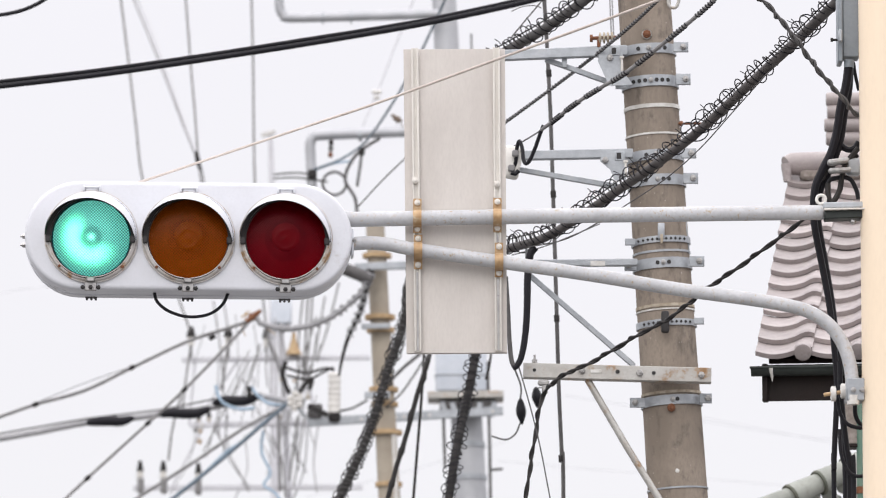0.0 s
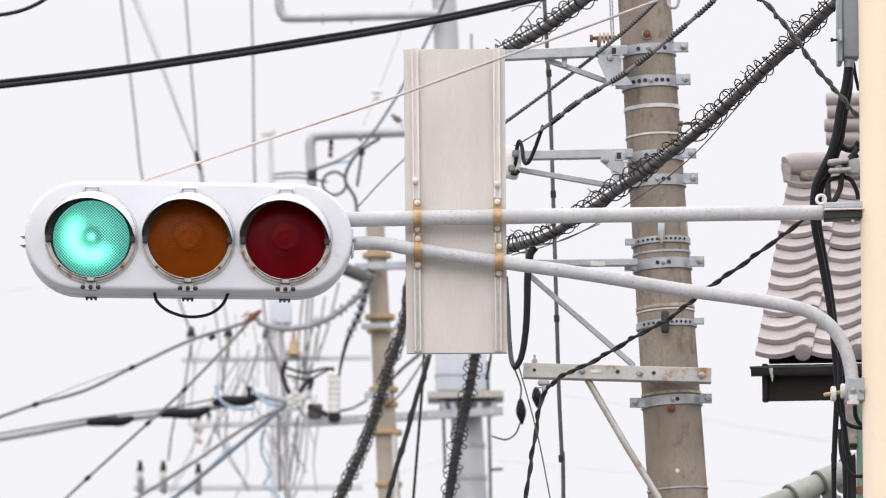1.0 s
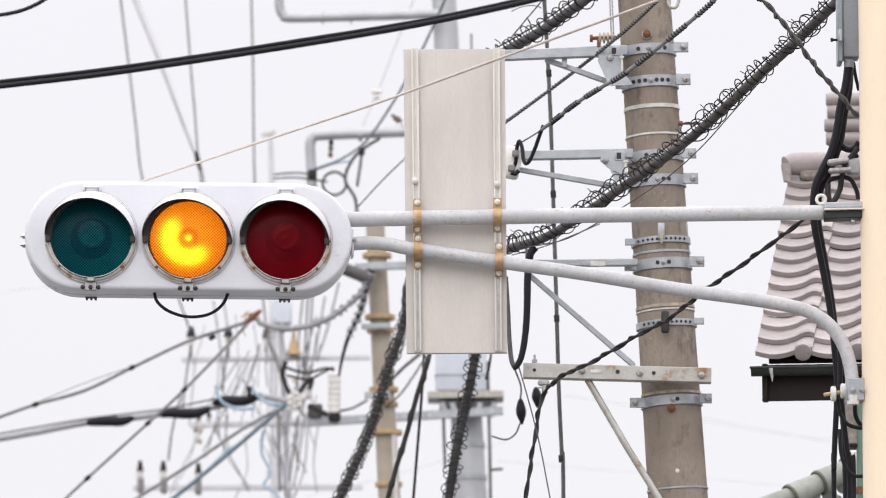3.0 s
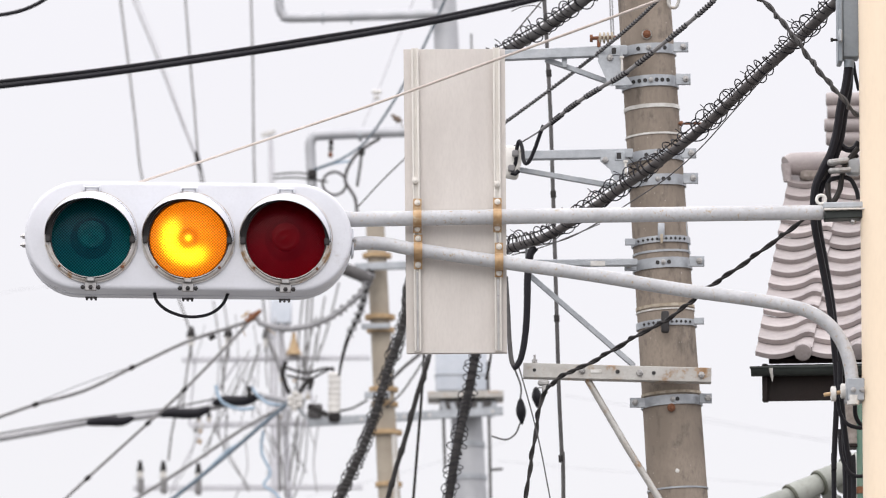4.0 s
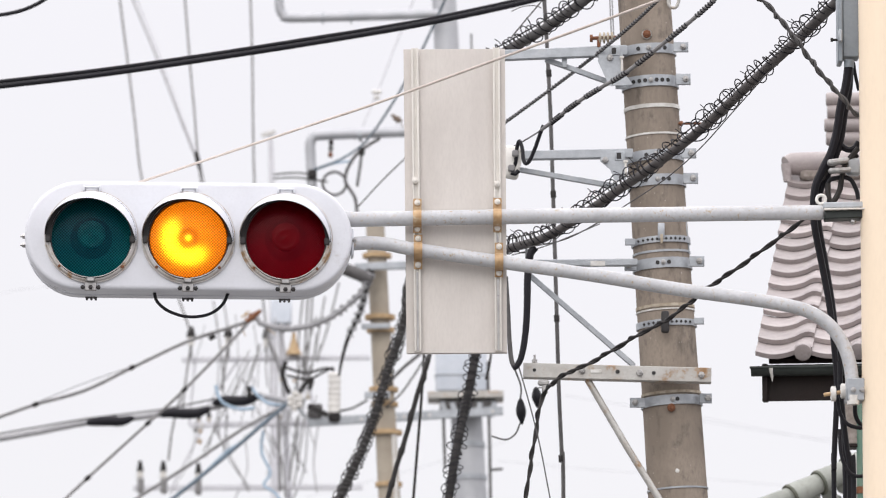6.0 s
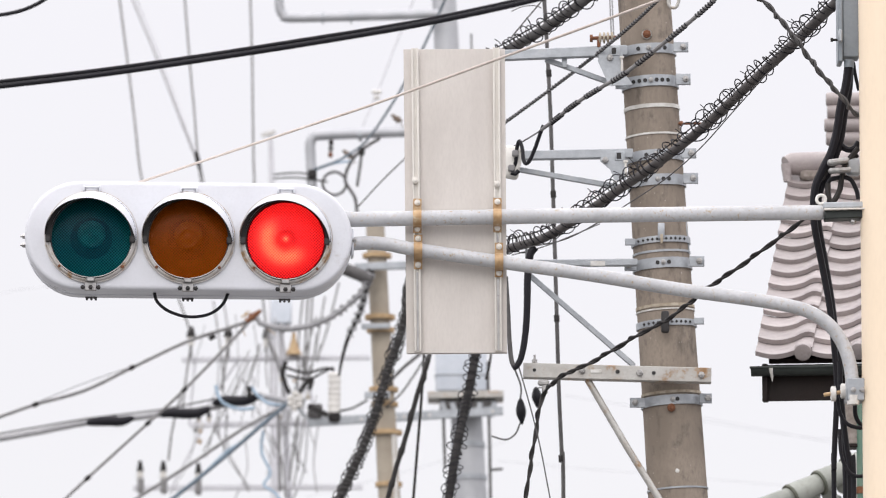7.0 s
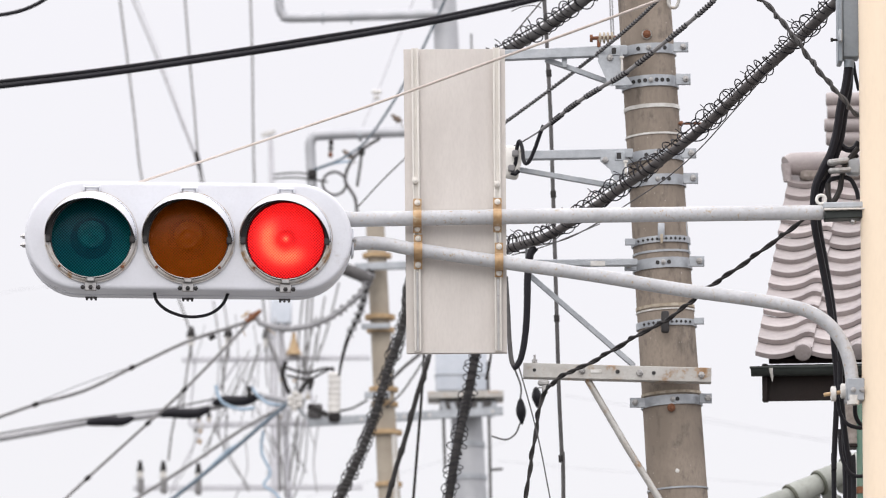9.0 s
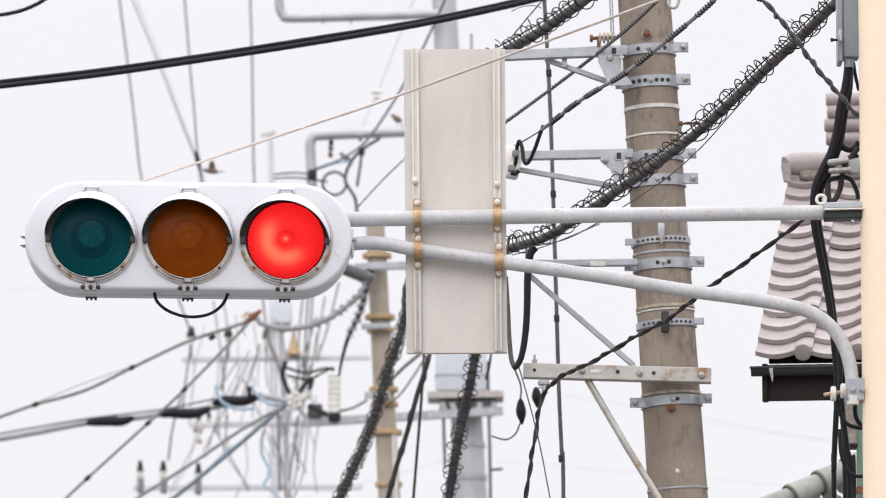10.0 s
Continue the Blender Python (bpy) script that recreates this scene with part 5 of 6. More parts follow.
def steel_pole():
    pts, rs = leaning_shaft((0.317, 75.000, 10.459), (0.013, 75.000, 16.264), 0.1886, 0.1398, 17.5)
    t = thing("steel_pole", pts[0], "pale grey steel utility pole with bent cable brackets", "utility pole")
    part("shaft", Geo().tube(pts, rs, 28), STEEL_POLE, t)
    part("bent_bracket", Geo().tube(smooth([(-1.890, 74.700, 16.471), (-1.889, 74.700, 16.206), (-1.876, 74.700, 16.086), (-1.830, 74.700, 16.020), (-1.745, 74.700, 15.994), (-0.938, 74.700, 16.013), (-0.059, 74.700, 16.040)], 4), 0.0553, 10), STEEL_POLE, t, "bent galvanised bracket tube")
    part("bent_bracket", Geo().tube(smooth([(-1.505, 74.700, 14.026), (-1.519, 74.700, 14.355), (-1.526, 74.700, 14.513), (-1.500, 74.700, 14.586), (-1.429, 74.700, 14.619), (-0.935, 74.700, 14.642), (-0.026, 74.700, 14.678)], 4), 0.0598, 10), STEEL_POLE, t, "bent galvanised bracket tube")
    for a, b in zip([(-1.394, 74.700, 15.994), (-1.068, 74.700, 16.000), (-0.974, 74.700, 14.619)], [(-1.374, 74.700, 15.994), (-1.048, 74.700, 16.000), (-0.935, 74.700, 14.622)]):
        part("bracket_collar", Geo().tube([a, b], 0.0715, 12), GALV, t)
    for z in (11.071, 10.694):
        c = pts[1].lerp(pts[2], (z - pts[1].z) / (pts[2].z - pts[1].z))
        part("pole_band", Geo().lathe([(0.19, -0.03), (0.20, -0.03), (0.20, 0.03), (0.19, 0.03)], Matrix.Translation(c), 28), GALV, t)
    # platform with its brackets
    part("platform", Geo().bar((-0.174, 74.800, 11.593), (0.691, 74.800, 11.606), 0.5, 0.0780, 0.006), GALV_RUST, t, "rust brown platform")
    for a, b in zip([(-0.013, 74.600, 11.514), (0.103, 74.600, 11.514), (0.425, 74.600, 11.514), (0.593, 74.600, 11.514)], [(0.039, 74.600, 11.345), (0.142, 74.600, 11.365), (0.399, 74.600, 11.365), (0.541, 74.600, 11.345)]):
        part("platform_bracket", Geo().bar(a, b, 0.05, 0.0585, 0.004, (1, 0, 0)), GALV, t)
    arm = part("cross_arm", Geo().bar((-1.539, 74.600, 11.281), (0.683, 74.600, 11.417), 0.07, 0.0975, 0.004), GALV, t, "long galvanised cross arm")
    for p in [(-0.927, 74.550, 11.313), (-0.541, 74.550, 11.336), (-0.444, 74.550, 11.342), (-0.348, 74.550, 11.349), (-0.251, 74.550, 11.355), (-0.155, 74.550, 11.362), (0.567, 74.550, 11.404)]:
        part("arm_hole", Geo().lathe([(0.0, 0.004), (0.016, 0.003), (0.02, -0.01)], Matrix.Translation(p) @ Matrix.Rotation(radians(90), 4, "X"), 8), WRAP, arm)
    part("conduit", Geo().tube([(0.006, 74.600, 11.332), (0.013, 74.600, 11.073), (0.026, 74.600, 10.749)], 0.0182, 8), GREY_CABLE, t)
    part("conduit", Geo().tube([(0.510, 74.600, 11.983), (0.522, 74.600, 11.365), (0.534, 74.600, 10.943), (0.540, 74.600, 10.360)], 0.0182, 8), GREY_CABLE, t)
    part("conduit_stub", Geo().tube([(0.540, 74.600, 10.736), (0.682, 74.600, 10.749)], 0.0163, 8), GREY_CABLE, t)
    part("top_spike", Geo().tube([(0.325, 74.600, 15.789), (0.331, 74.600, 15.525)], 0.0104, 6), DARK, t)
    return t


steel_pole()
t = thing("pole_transformer", (0.200, 74.800, 11.639), "pale blue grey transformer box on the platform", "transformer")
part("tank", Geo().box(0.5852, 0.5, 0.9753, Matrix.Translation((0.207, 74.800, 12.128)), 0.03, 2), PALE_BLUE, t)
part("seam", Geo().box(0.5982, 0.52, 0.0260, Matrix.Translation((0.207, 74.800, 11.828)), 0.003), GALV, t)

# ---- tan concrete pole with rusty bands ----
pts, rs = leaning_shaft((-0.540, 66.000, 9.396), (-0.687, 66.000, 12.173), 0.1116, 0.0944, 13.5)
pts, rs = pts[:3] + [Vector((-0.690, 66.000, 12.243))], rs[:3] + [0.0916]
t = thing("tan_pole", pts[0], "tan concrete utility pole with rusty bands", "utility pole")
part("shaft", Geo().tube(pts, rs, 24), TAN_CONCRETE, t)
for c, w in zip([(-0.669, 66.000, 11.866), (-0.637, 66.000, 11.236), (-0.631, 66.000, 11.103), (-0.599, 66.000, 10.498), (-0.590, 66.000, 10.348), (-0.575, 66.000, 10.061), (-0.546, 66.000, 9.534)], (26, 27, 25, 26, 24, 29, 24)):
    part("rusty_band", Geo().lathe([(0.09, -0.022), (w * 0.0057, -0.022), (w * 0.0057, 0.022), (0.09, 0.022)], Matrix.Translation(c), 20), BAND_RUST, t, "rusty steel band")
part("cross_bar", Geo().bar((-0.890, 65.800, 11.719), (-0.279, 65.800, 11.742), 0.07, 0.0744, 0.004), GALV, t)
part("cross_bar", Geo().bar((-0.820, 65.800, 11.114), (-0.535, 65.800, 11.120), 0.07, 0.0515, 0.004), GALV, t)
part("cross_bar", Geo().bar((-0.790, 65.800, 10.414), (-0.534, 65.800, 10.419), 0.07, 0.0629, 0.004), GALV, t)
part("riser_tube", Geo().tube([(-0.494, 65.800, 10.013), (-0.465, 65.800, 9.270)], 0.0229, 8), WRAP, t)
t = thing("cable_closure", (-0.735, 65.740, 11.601), "grey cylindrical cable splice closure", "cable closure")
part("sleeve", Geo().tube(smooth([(-1.071, 65.740, 11.739), (-1.014, 65.740, 11.704), (-0.878, 65.740, 11.647), (-0.764, 65.740, 11.601), (-0.706, 65.740, 11.577)], 4), [0.0232] + [0.0638] * 15 + [0.0290], 14), GREY_CABLE, t)

# ---- distribution pole far off ----
pts, rs = leaning_shaft((-2.235, 95.000, 12.822), (-2.404, 95.000, 16.152), 0.0494, 0.0412, 14.5)
t = thing("distribution_pole", pts[0], "grey distribution pole with three cross arms, haze painted into its colour", "utility pole")
# shaft, arms and struts take the grey with haze painted in
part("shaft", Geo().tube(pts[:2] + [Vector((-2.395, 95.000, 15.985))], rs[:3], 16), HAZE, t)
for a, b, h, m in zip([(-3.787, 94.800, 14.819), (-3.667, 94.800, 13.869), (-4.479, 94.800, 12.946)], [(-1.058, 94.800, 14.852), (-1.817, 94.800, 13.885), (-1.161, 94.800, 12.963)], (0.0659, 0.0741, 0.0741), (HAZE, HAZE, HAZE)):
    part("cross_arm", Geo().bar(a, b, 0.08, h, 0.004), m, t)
part("switch_box", Geo().box(0.2965, 0.3, 0.3789, Matrix.Translation((-2.345, 94.700, 15.509)), 0.02), PALE_BLUE, t, "pale blue switch box")
for a, b in zip([(-3.470, 94.800, 13.844), (-2.984, 94.800, 14.794), (-3.598, 94.800, 14.794), (-2.000, 94.800, 14.794)], [(-3.915, 94.800, 12.979), (-3.593, 94.800, 13.885), (-3.675, 94.800, 13.869), (-1.833, 94.800, 13.869)]):
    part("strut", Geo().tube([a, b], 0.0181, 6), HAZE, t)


def pin_insulator(at, s, wide, lower, material):
    """A capped pin insulator: dark cone, pale sheds, pin."""
    t = thing("pin_insulator", at, "dark capped pin insulator with pale sheds", "insulator", "pin insulators")
    at = Vector(at)
    part("cap", Geo().lathe([(0.0, s * 1.0), (s * 0.5 * wide, s * 0.98), (s * 0.9 * wide, s * 0.25), (s * wide, 0.0), (0.0, 0.0)], Matrix.Translation(at), 14), DARK, t)
    part("shed", Geo().lathe([(s * 0.2, 0.0), (s * 0.36, -s * 0.15), (s * 0.22, -s * 0.3), (s * 0.38, -s * 0.45), (s * 0.22, -s * 0.6), (s * 0.36, -s * 0.8),
                              (s * 0.15, -s * 0.95)], Matrix.Translation(at), 14), material, t)
    part("pin", Geo().tube([at + Vector((0, 0, -s * 0.9)), at + Vector((0, 0, -lower))], s * 0.13, 8), GREY_CABLE, t)
    return t


for p in [(-3.658, 94.800, 15.159), (-3.117, 94.800, 15.159), (-2.559, 94.800, 15.142)]:
    pin_insulator(p, 0.1500, 0.46, 0.3624, PORCELAIN)
for p in [(-4.382, 94.800, 13.193), (-4.047, 94.800, 13.193), (-3.540, 94.800, 13.160)]:
    pin_insulator(p, 0.1550, 0.33, 0.2471, PORCELAIN)
for p in [(-3.536, 94.800, 13.951), (-3.389, 94.800, 13.984)]:
    pin_insulator(p, 0.0824, 0.44, 0.1318, MORTAR)
for p in [(-4.373, 94.800, 12.979), (-4.037, 94.800, 12.979), (-3.539, 94.800, 12.963)]:
    single("arm_clamp", Geo().box(0.1000, 0.13, 0.2300, Matrix.Translation(p), 0.03, 2), MID_CABLE, p, "grey clamp under a pin insulator", "clamp", "arm clamps")

single("sleeve_block", Geo().box(0.055, 0.08, 0.130, Matrix.Translation((-2.218, 74.860, 11.668)), 0.012, 2), DARK, (-2.218, 74.860, 11.668), "dark connector block on a splice sleeve", "connector")
t = thing("post_insulator", (-1.236, 74.580, 11.278), "white ribbed porcelain post insulator on a dark base", "insulator")
prof = []
for i in range(7):
    z = i * 0.0674
    prof += [(0.0667, z), (0.0738, z + 0.0192), (0.0738, z + 0.0449), (0.0667, z + 0.0577)]
part("ribbed_post", Geo().lathe(prof + [(0.0, 0.4812)], Matrix.Translation((-1.237, 74.580, 11.382)), 18), PORCELAIN, t)
part("base", Geo().lathe([(0.0, 0.0513), (0.0642, 0.0513), (0.0770, -0.0385), (0.0577, -0.0898)], Matrix.Translation((-1.237, 74.580, 11.369)), 14), DARK, t)
t = thing("cutout_switch", (-1.430, 74.580, 11.317), "dark pole-mounted cutout switch with leads", "switch")
part("body", Geo().box(0.1668, 0.12, 0.1668, Matrix.Translation((-1.456, 74.580, 11.408)), 0.03, 2), GREY_CABLE, t)
part("arm", Geo().bar((-1.534, 74.300, 11.436), (-1.309, 74.300, 11.326), 0.06, 0.0577, 0.005), DARK, t)
part("lead", Geo().tube(smooth([(-1.792, 74.300, 11.876), (-1.567, 74.300, 11.811), (-1.342, 74.300, 11.863), (-1.233, 74.300, 11.844)], 5), 0.0160, 6), DARK, t)
part("lead", Geo().tube(smooth([(-1.773, 74.300, 11.779), (-1.535, 74.300, 11.740), (-1.374, 74.300, 11.811), (-1.246, 74.300, 11.876)], 5), 0.0141, 6), DARK, t)
part("lead", Geo().tube(smooth([(-1.181, 74.300, 11.371), (-1.020, 74.300, 11.410), (-0.860, 74.300, 11.500)], 5), 0.0128, 6), DARK, t)
t = thing("insulator_cluster", (-1.676, 74.620, 11.452), "white porcelain knob insulators in a bunch", "insulator")
for c, s in zip([(-1.741, 74.620, 11.530), (-1.682, 74.620, 11.576), (-1.637, 74.620, 11.517), (-1.695, 74.620, 11.478), (-1.625, 74.620, 11.569)], (5.9, 6.9, 6.4, 5.9, 5.3)):
    part("knob", Geo().lathe([(0.0, s * 0.011), (s * 0.005, s * 0.010), (s * 0.0065, s * 0.004), (s * 0.004, 0.0), (s * 0.0065, -s * 0.004), (s * 0.005, -s * 0.01), (0.0, -s * 0.011)], Matrix.Translation(c), 12), PORCELAIN, t)
part("arm_link", Geo().bar((-1.680, 74.640, 11.480), (-1.500, 74.640, 11.285), 0.03, 0.035, 0.004), GALV, t, "steel link to the cross arm")
t = thing("rust_clamp", (-1.906, 65.740, 11.198), "rust brown guy clamp on service cables", "clamp")
part("jaw", Geo().tube([(-1.980, 65.740, 11.152), (-1.906, 65.740, 11.209), (-1.833, 65.740, 11.273)], [0.0208, 0.0364, 0.0156], 8), RUST, t)
part("bolt", Geo().tube([(-1.951, 65.740, 11.232), (-1.866, 65.740, 11.163)], 0.0156, 6), RUST, t)
t = thing("bell_insulator", (-2.162, 94.660, 14.899), "brown bell insulator, far off", "insulator")
part("bell", Geo().lathe([(0.020, 0.24), (0.035, 0.15), (0.065, 0.03), (0.10, -0.05), (0.12, -0.09)], Matrix.Translation((-2.162, 94.660, 14.965)), 14), BAND_RUST, t)

# ---- far cables ----
FAR = "slack cables down the street"
cable("guy_cable", [(-4.535, 65.740, 10.159), (-4.095, 65.740, 10.314), (-3.601, 65.740, 10.457), (-3.120, 65.740, 10.692), (-2.581, 65.740, 10.950), (-2.185, 65.740, 11.083), (-1.901, 65.740, 11.181)], 0.0176, MID_CABLE, "grey sagging service cable with dark ties", group=FAR)
cable("guy_cable", [(-4.095, 65.740, 10.331), (-3.603, 65.740, 10.532), (-3.120, 65.740, 10.704)], 0.0057, PALE_CABLE, "thin pale wire above the service cable", "wire", group=FAR)
cable("guy_cable", [(-3.818, 65.740, 9.331), (-3.565, 65.740, 9.571), (-2.963, 65.740, 10.125), (-2.602, 65.740, 10.463), (-2.184, 65.740, 10.899), (-1.889, 65.740, 11.221)], 0.0153, MID_CABLE, "grey slanting service cable with dark ties", group=FAR)
for p, q in zip([(-4.123, 65.740, 10.303), (-3.154, 65.740, 10.675), (-2.355, 65.740, 10.979), (-3.588, 65.740, 9.553), (-2.986, 65.740, 10.108), (-2.624, 65.740, 10.440)], [(-4.066, 65.740, 10.326), (-3.103, 65.740, 10.704), (-2.292, 65.740, 11.014), (-3.543, 65.740, 9.587), (-2.941, 65.740, 10.142), (-2.579, 65.740, 10.486)]):
    single("cable_tie", Geo().tube([p, q], 0.0245, 8), DARK, p, "dark tie on a slack service cable", "cable tie", "service cable ties")
cable("messenger_cable", [(-5.172, 75.000, 11.130), (-4.687, 75.000, 11.215), (-4.073, 75.000, 11.332), (-3.555, 75.000, 11.385), (-3.232, 75.000, 11.430), (-2.682, 75.000, 11.502), (-2.099, 75.000, 11.626), (-1.690, 74.660, 11.520)], 0.0358, PALE_CABLE, "pale grey thick messenger cable", group=FAR)
cable("messenger_cable", [(-5.172, 75.000, 11.189), (-4.688, 75.000, 11.274), (-4.074, 75.000, 11.378), (-3.200, 75.000, 11.489), (-2.618, 75.000, 11.607)], 0.0104, GREY_CABLE, "thin grey wire along the messenger cable", "wire", group=FAR)
for pts in ([(-4.081, 74.900, 11.313), (-3.971, 74.900, 11.333), (-3.809, 74.900, 11.339), (-3.680, 74.900, 11.333), (-3.538, 74.900, 11.378)], [(-3.241, 74.900, 11.404), (-3.131, 74.900, 11.430), (-2.937, 74.900, 11.424), (-2.807, 74.900, 11.430), (-2.665, 74.900, 11.489)], [(-2.640, 74.900, 11.541), (-2.517, 74.900, 11.574), (-2.355, 74.900, 11.567), (-2.226, 74.900, 11.580), (-2.084, 74.900, 11.646)]):
    line = smooth(pts, 4)
    n = len(line)
    single("splice_sleeve", Geo().tube(line, [0.0195 + 0.0423 * math.sin(math.pi * i / (n - 1)) ** 0.5 for i in range(n)], 12), BLACK, line[0],
           "black splice sleeve on the messenger cable", "cable sleeve", "splice sleeves")
cable("drop_cable", [(-3.566, 74.700, 10.372), (-3.117, 74.700, 10.663), (-2.784, 74.700, 10.877), (-2.411, 74.700, 11.138), (-2.142, 74.700, 11.306), (-1.781, 74.700, 11.501)], 0.0194, MID_CABLE, "grey drop cable to the house", group=FAR)
cable("drop_cable", [(-3.180, 74.700, 10.340), (-2.783, 74.700, 10.657), (-2.372, 74.700, 11.001), (-1.961, 74.700, 11.358), (-1.755, 74.700, 11.528)], 0.0246, SLATE_CABLE, "blue grey drop cable down the street", group=FAR)
cable("blue_lead", [(-2.601, 74.860, 11.745), (-2.574, 74.860, 11.628), (-2.496, 74.860, 11.530), (-2.328, 74.860, 11.471), (-2.160, 74.860, 11.484)], 0.0194, BLUE_CABLE, "pale blue insulated cable lead", group="blue leads")
cable("blue_lead", [(-2.200, 74.860, 11.731), (-2.121, 74.860, 11.628), (-1.992, 74.860, 11.536), (-1.785, 74.860, 11.509)], 0.0194, BLUE_CABLE, "pale blue insulated cable lead", group="blue leads")
cable("blue_lead", [(-2.055, 74.860, 11.223), (-2.073, 74.860, 10.976), (-1.975, 74.860, 10.741), (-2.045, 74.860, 10.599), (-1.923, 74.860, 10.507), (-1.832, 74.860, 10.391)], 0.0169, BLUE_CABLE, "pale blue lead dangling loosely", group="blue leads")
cable("blue_lead", [(-3.122, 74.860, 10.424), (-2.789, 74.860, 10.683), (-2.480, 74.860, 10.976), (-2.287, 74.860, 11.106), (-2.030, 74.710, 11.300)], 0.0153, BLUE_CABLE, "pale blue lead along the drop cable", group="blue leads")
cable("jumper_wire", [(-2.556, 94.660, 15.188), (-2.407, 94.660, 14.774), (-2.216, 94.660, 14.305)], 0.0246, MID_CABLE, "grey slack jumper wire", "wire", group="jumper wires")
for pts, r in (([(-1.959, 94.660, 15.727), (-1.990, 94.660, 15.106), (-2.036, 94.660, 14.345)], 2.2),
               ([(-1.893, 94.660, 15.768), (-1.932, 94.660, 15.106), (-2.020, 94.660, 14.361)], 2.0),
               ([(-2.033, 94.660, 15.727), (-2.088, 94.660, 15.106), (-2.103, 94.660, 14.361)], 1.8),
               ([(-1.713, 94.660, 15.727), (-1.834, 94.660, 15.023), (-1.996, 94.660, 14.361)], 1.6),
               ([(-1.509, 94.660, 15.934), (-1.671, 94.660, 15.271), (-1.833, 94.660, 14.774)], 1.8),
               ([(-2.100, 94.660, 13.974), (-2.157, 94.660, 13.538), (-2.220, 94.660, 13.044)], 2.4),):
    cable("jumper_wire", pts, r * 0.0080, MID_CABLE, "thin grey slack jumper wire", "wire", group="jumper wires")
for pts, r in (([(-1.995, 94.660, 13.991), (-2.074, 94.660, 13.455), (-2.155, 94.660, 12.963)], 1.6),
               ([(-2.380, 94.660, 14.032), (-2.369, 94.660, 13.538), (-2.350, 94.660, 12.880)], 3.0),
               ([(-3.104, 94.660, 15.106), (-3.159, 94.660, 14.693), (-3.207, 94.660, 14.361)], 2.4),
               ([(-3.652, 94.660, 15.023), (-3.731, 94.660, 14.444), (-3.777, 94.660, 13.950)], 2.0),
               ([(-3.795, 94.660, 14.280), (-3.914, 94.660, 13.785), (-3.969, 94.660, 13.332)], 2.2),
               ([(-2.653, 94.660, 15.023), (-2.774, 94.660, 14.610), (-2.895, 94.660, 14.280)], 2.0),):
    cable("jumper_wire", pts, r * 0.0080, MID_CABLE, "thin grey slack jumper wire", "wire", group="jumper wires")
for pts, r in (([(-3.301, 94.660, 13.785), (-2.972, 94.660, 13.209), (-2.807, 94.660, 12.880)], 1.4),
               ([(-2.816, 94.660, 14.774), (-3.139, 94.660, 14.114), (-3.463, 94.660, 13.455)], 1.5),
               ([(-2.484, 94.660, 13.702), (-2.319, 94.660, 13.291), (-2.277, 94.660, 12.798)], 1.8),
               ([(-1.835, 94.660, 15.437), (-2.079, 94.660, 14.610), (-2.280, 94.660, 13.785)], 1.6),):
    cable("jumper_wire", pts, r * 0.0080, MID_CABLE, "thin grey slack jumper wire", "wire", group="jumper wires")
cable("jumper_wire", [(-1.740, 74.320, 11.574), (-1.792, 74.320, 11.684), (-1.825, 74.320, 11.814), (-1.787, 74.320, 11.944)], 0.0258, DARK, "dark bundled jumper wire", "wire", group="jumper wires")
cable("jumper_wire", [(-1.631, 74.320, 11.587), (-1.567, 74.320, 11.684), (-1.490, 74.320, 11.737), (-1.516, 74.320, 11.620)], 0.0258, DARK, "dark bundled jumper wire", "wire", group="jumper wires")
cable("chain_cable", [(-1.880, 65.740, 11.200), (-1.810, 65.740, 11.129), (-1.558, 65.740, 11.083), (-1.274, 65.740, 11.135), (-1.047, 65.740, 11.256), (-0.849, 65.740, 11.428), (-0.752, 65.740, 11.583)], 0.0256, PALE_CABLE, "pale cable with knotted hanger rings")
knots = [(-1.880, 65.740, 11.200), (-1.810, 65.740, 11.129), (-1.558, 65.740, 11.083), (-1.274, 65.740, 11.135), (-1.047, 65.740, 11.256), (-0.849, 65.740, 11.428), (-0.752, 65.740, 11.583)]
t = thing("hanger_rings", knots[0], "weathered hanger rings along the pale cable", "cable hanger")
part("ring_coil", Geo().tube(helix(knots, 0.0340, 0.0400, 9, 0, 0.40, 4), 0.0080, 5), PALE_CABLE, t)
cable("dark_cable", [(-0.717, 65.740, 11.681), (-0.785, 65.740, 11.439), (-0.842, 65.740, 11.233), (-0.950, 65.740, 11.002), (-1.011, 65.740, 10.796), (-1.046, 65.740, 10.606)], 0.0343, DARK, "dark sagging cable by the tan pole", r1=0.0125)
part("ring_coil", Geo().tube(helix([(-0.717, 65.740, 11.681), (-0.785, 65.740, 11.439), (-0.842, 65.740, 11.233), (-0.950, 65.740, 11.002)], 0.0380, 0.0440, 9, 0, 0.40, 6), 0.0080, 5), PALE_CABLE, t)
coiled_cable(extend([(0.107, 34.200, 6.881), (-0.060, 42.000, 8.150), (-0.204, 48.000, 8.994), (-0.257, 47.857, 8.679), (-0.322, 47.714, 8.408), (-0.395, 47.571, 8.179), (-0.475, 47.429, 7.870), (-0.567, 47.286, 7.584), (-0.675, 47.143, 7.320), (-0.786, 47.000, 7.058)], 0, 2), 0.0260, 0.0320, 0.0420, 0.0360, 0.0042,
             "dark telephone cable in a tight weathered spiral", 21, DARK, DARK, lift=0.0, wild=0.42, second=GREY_CABLE)
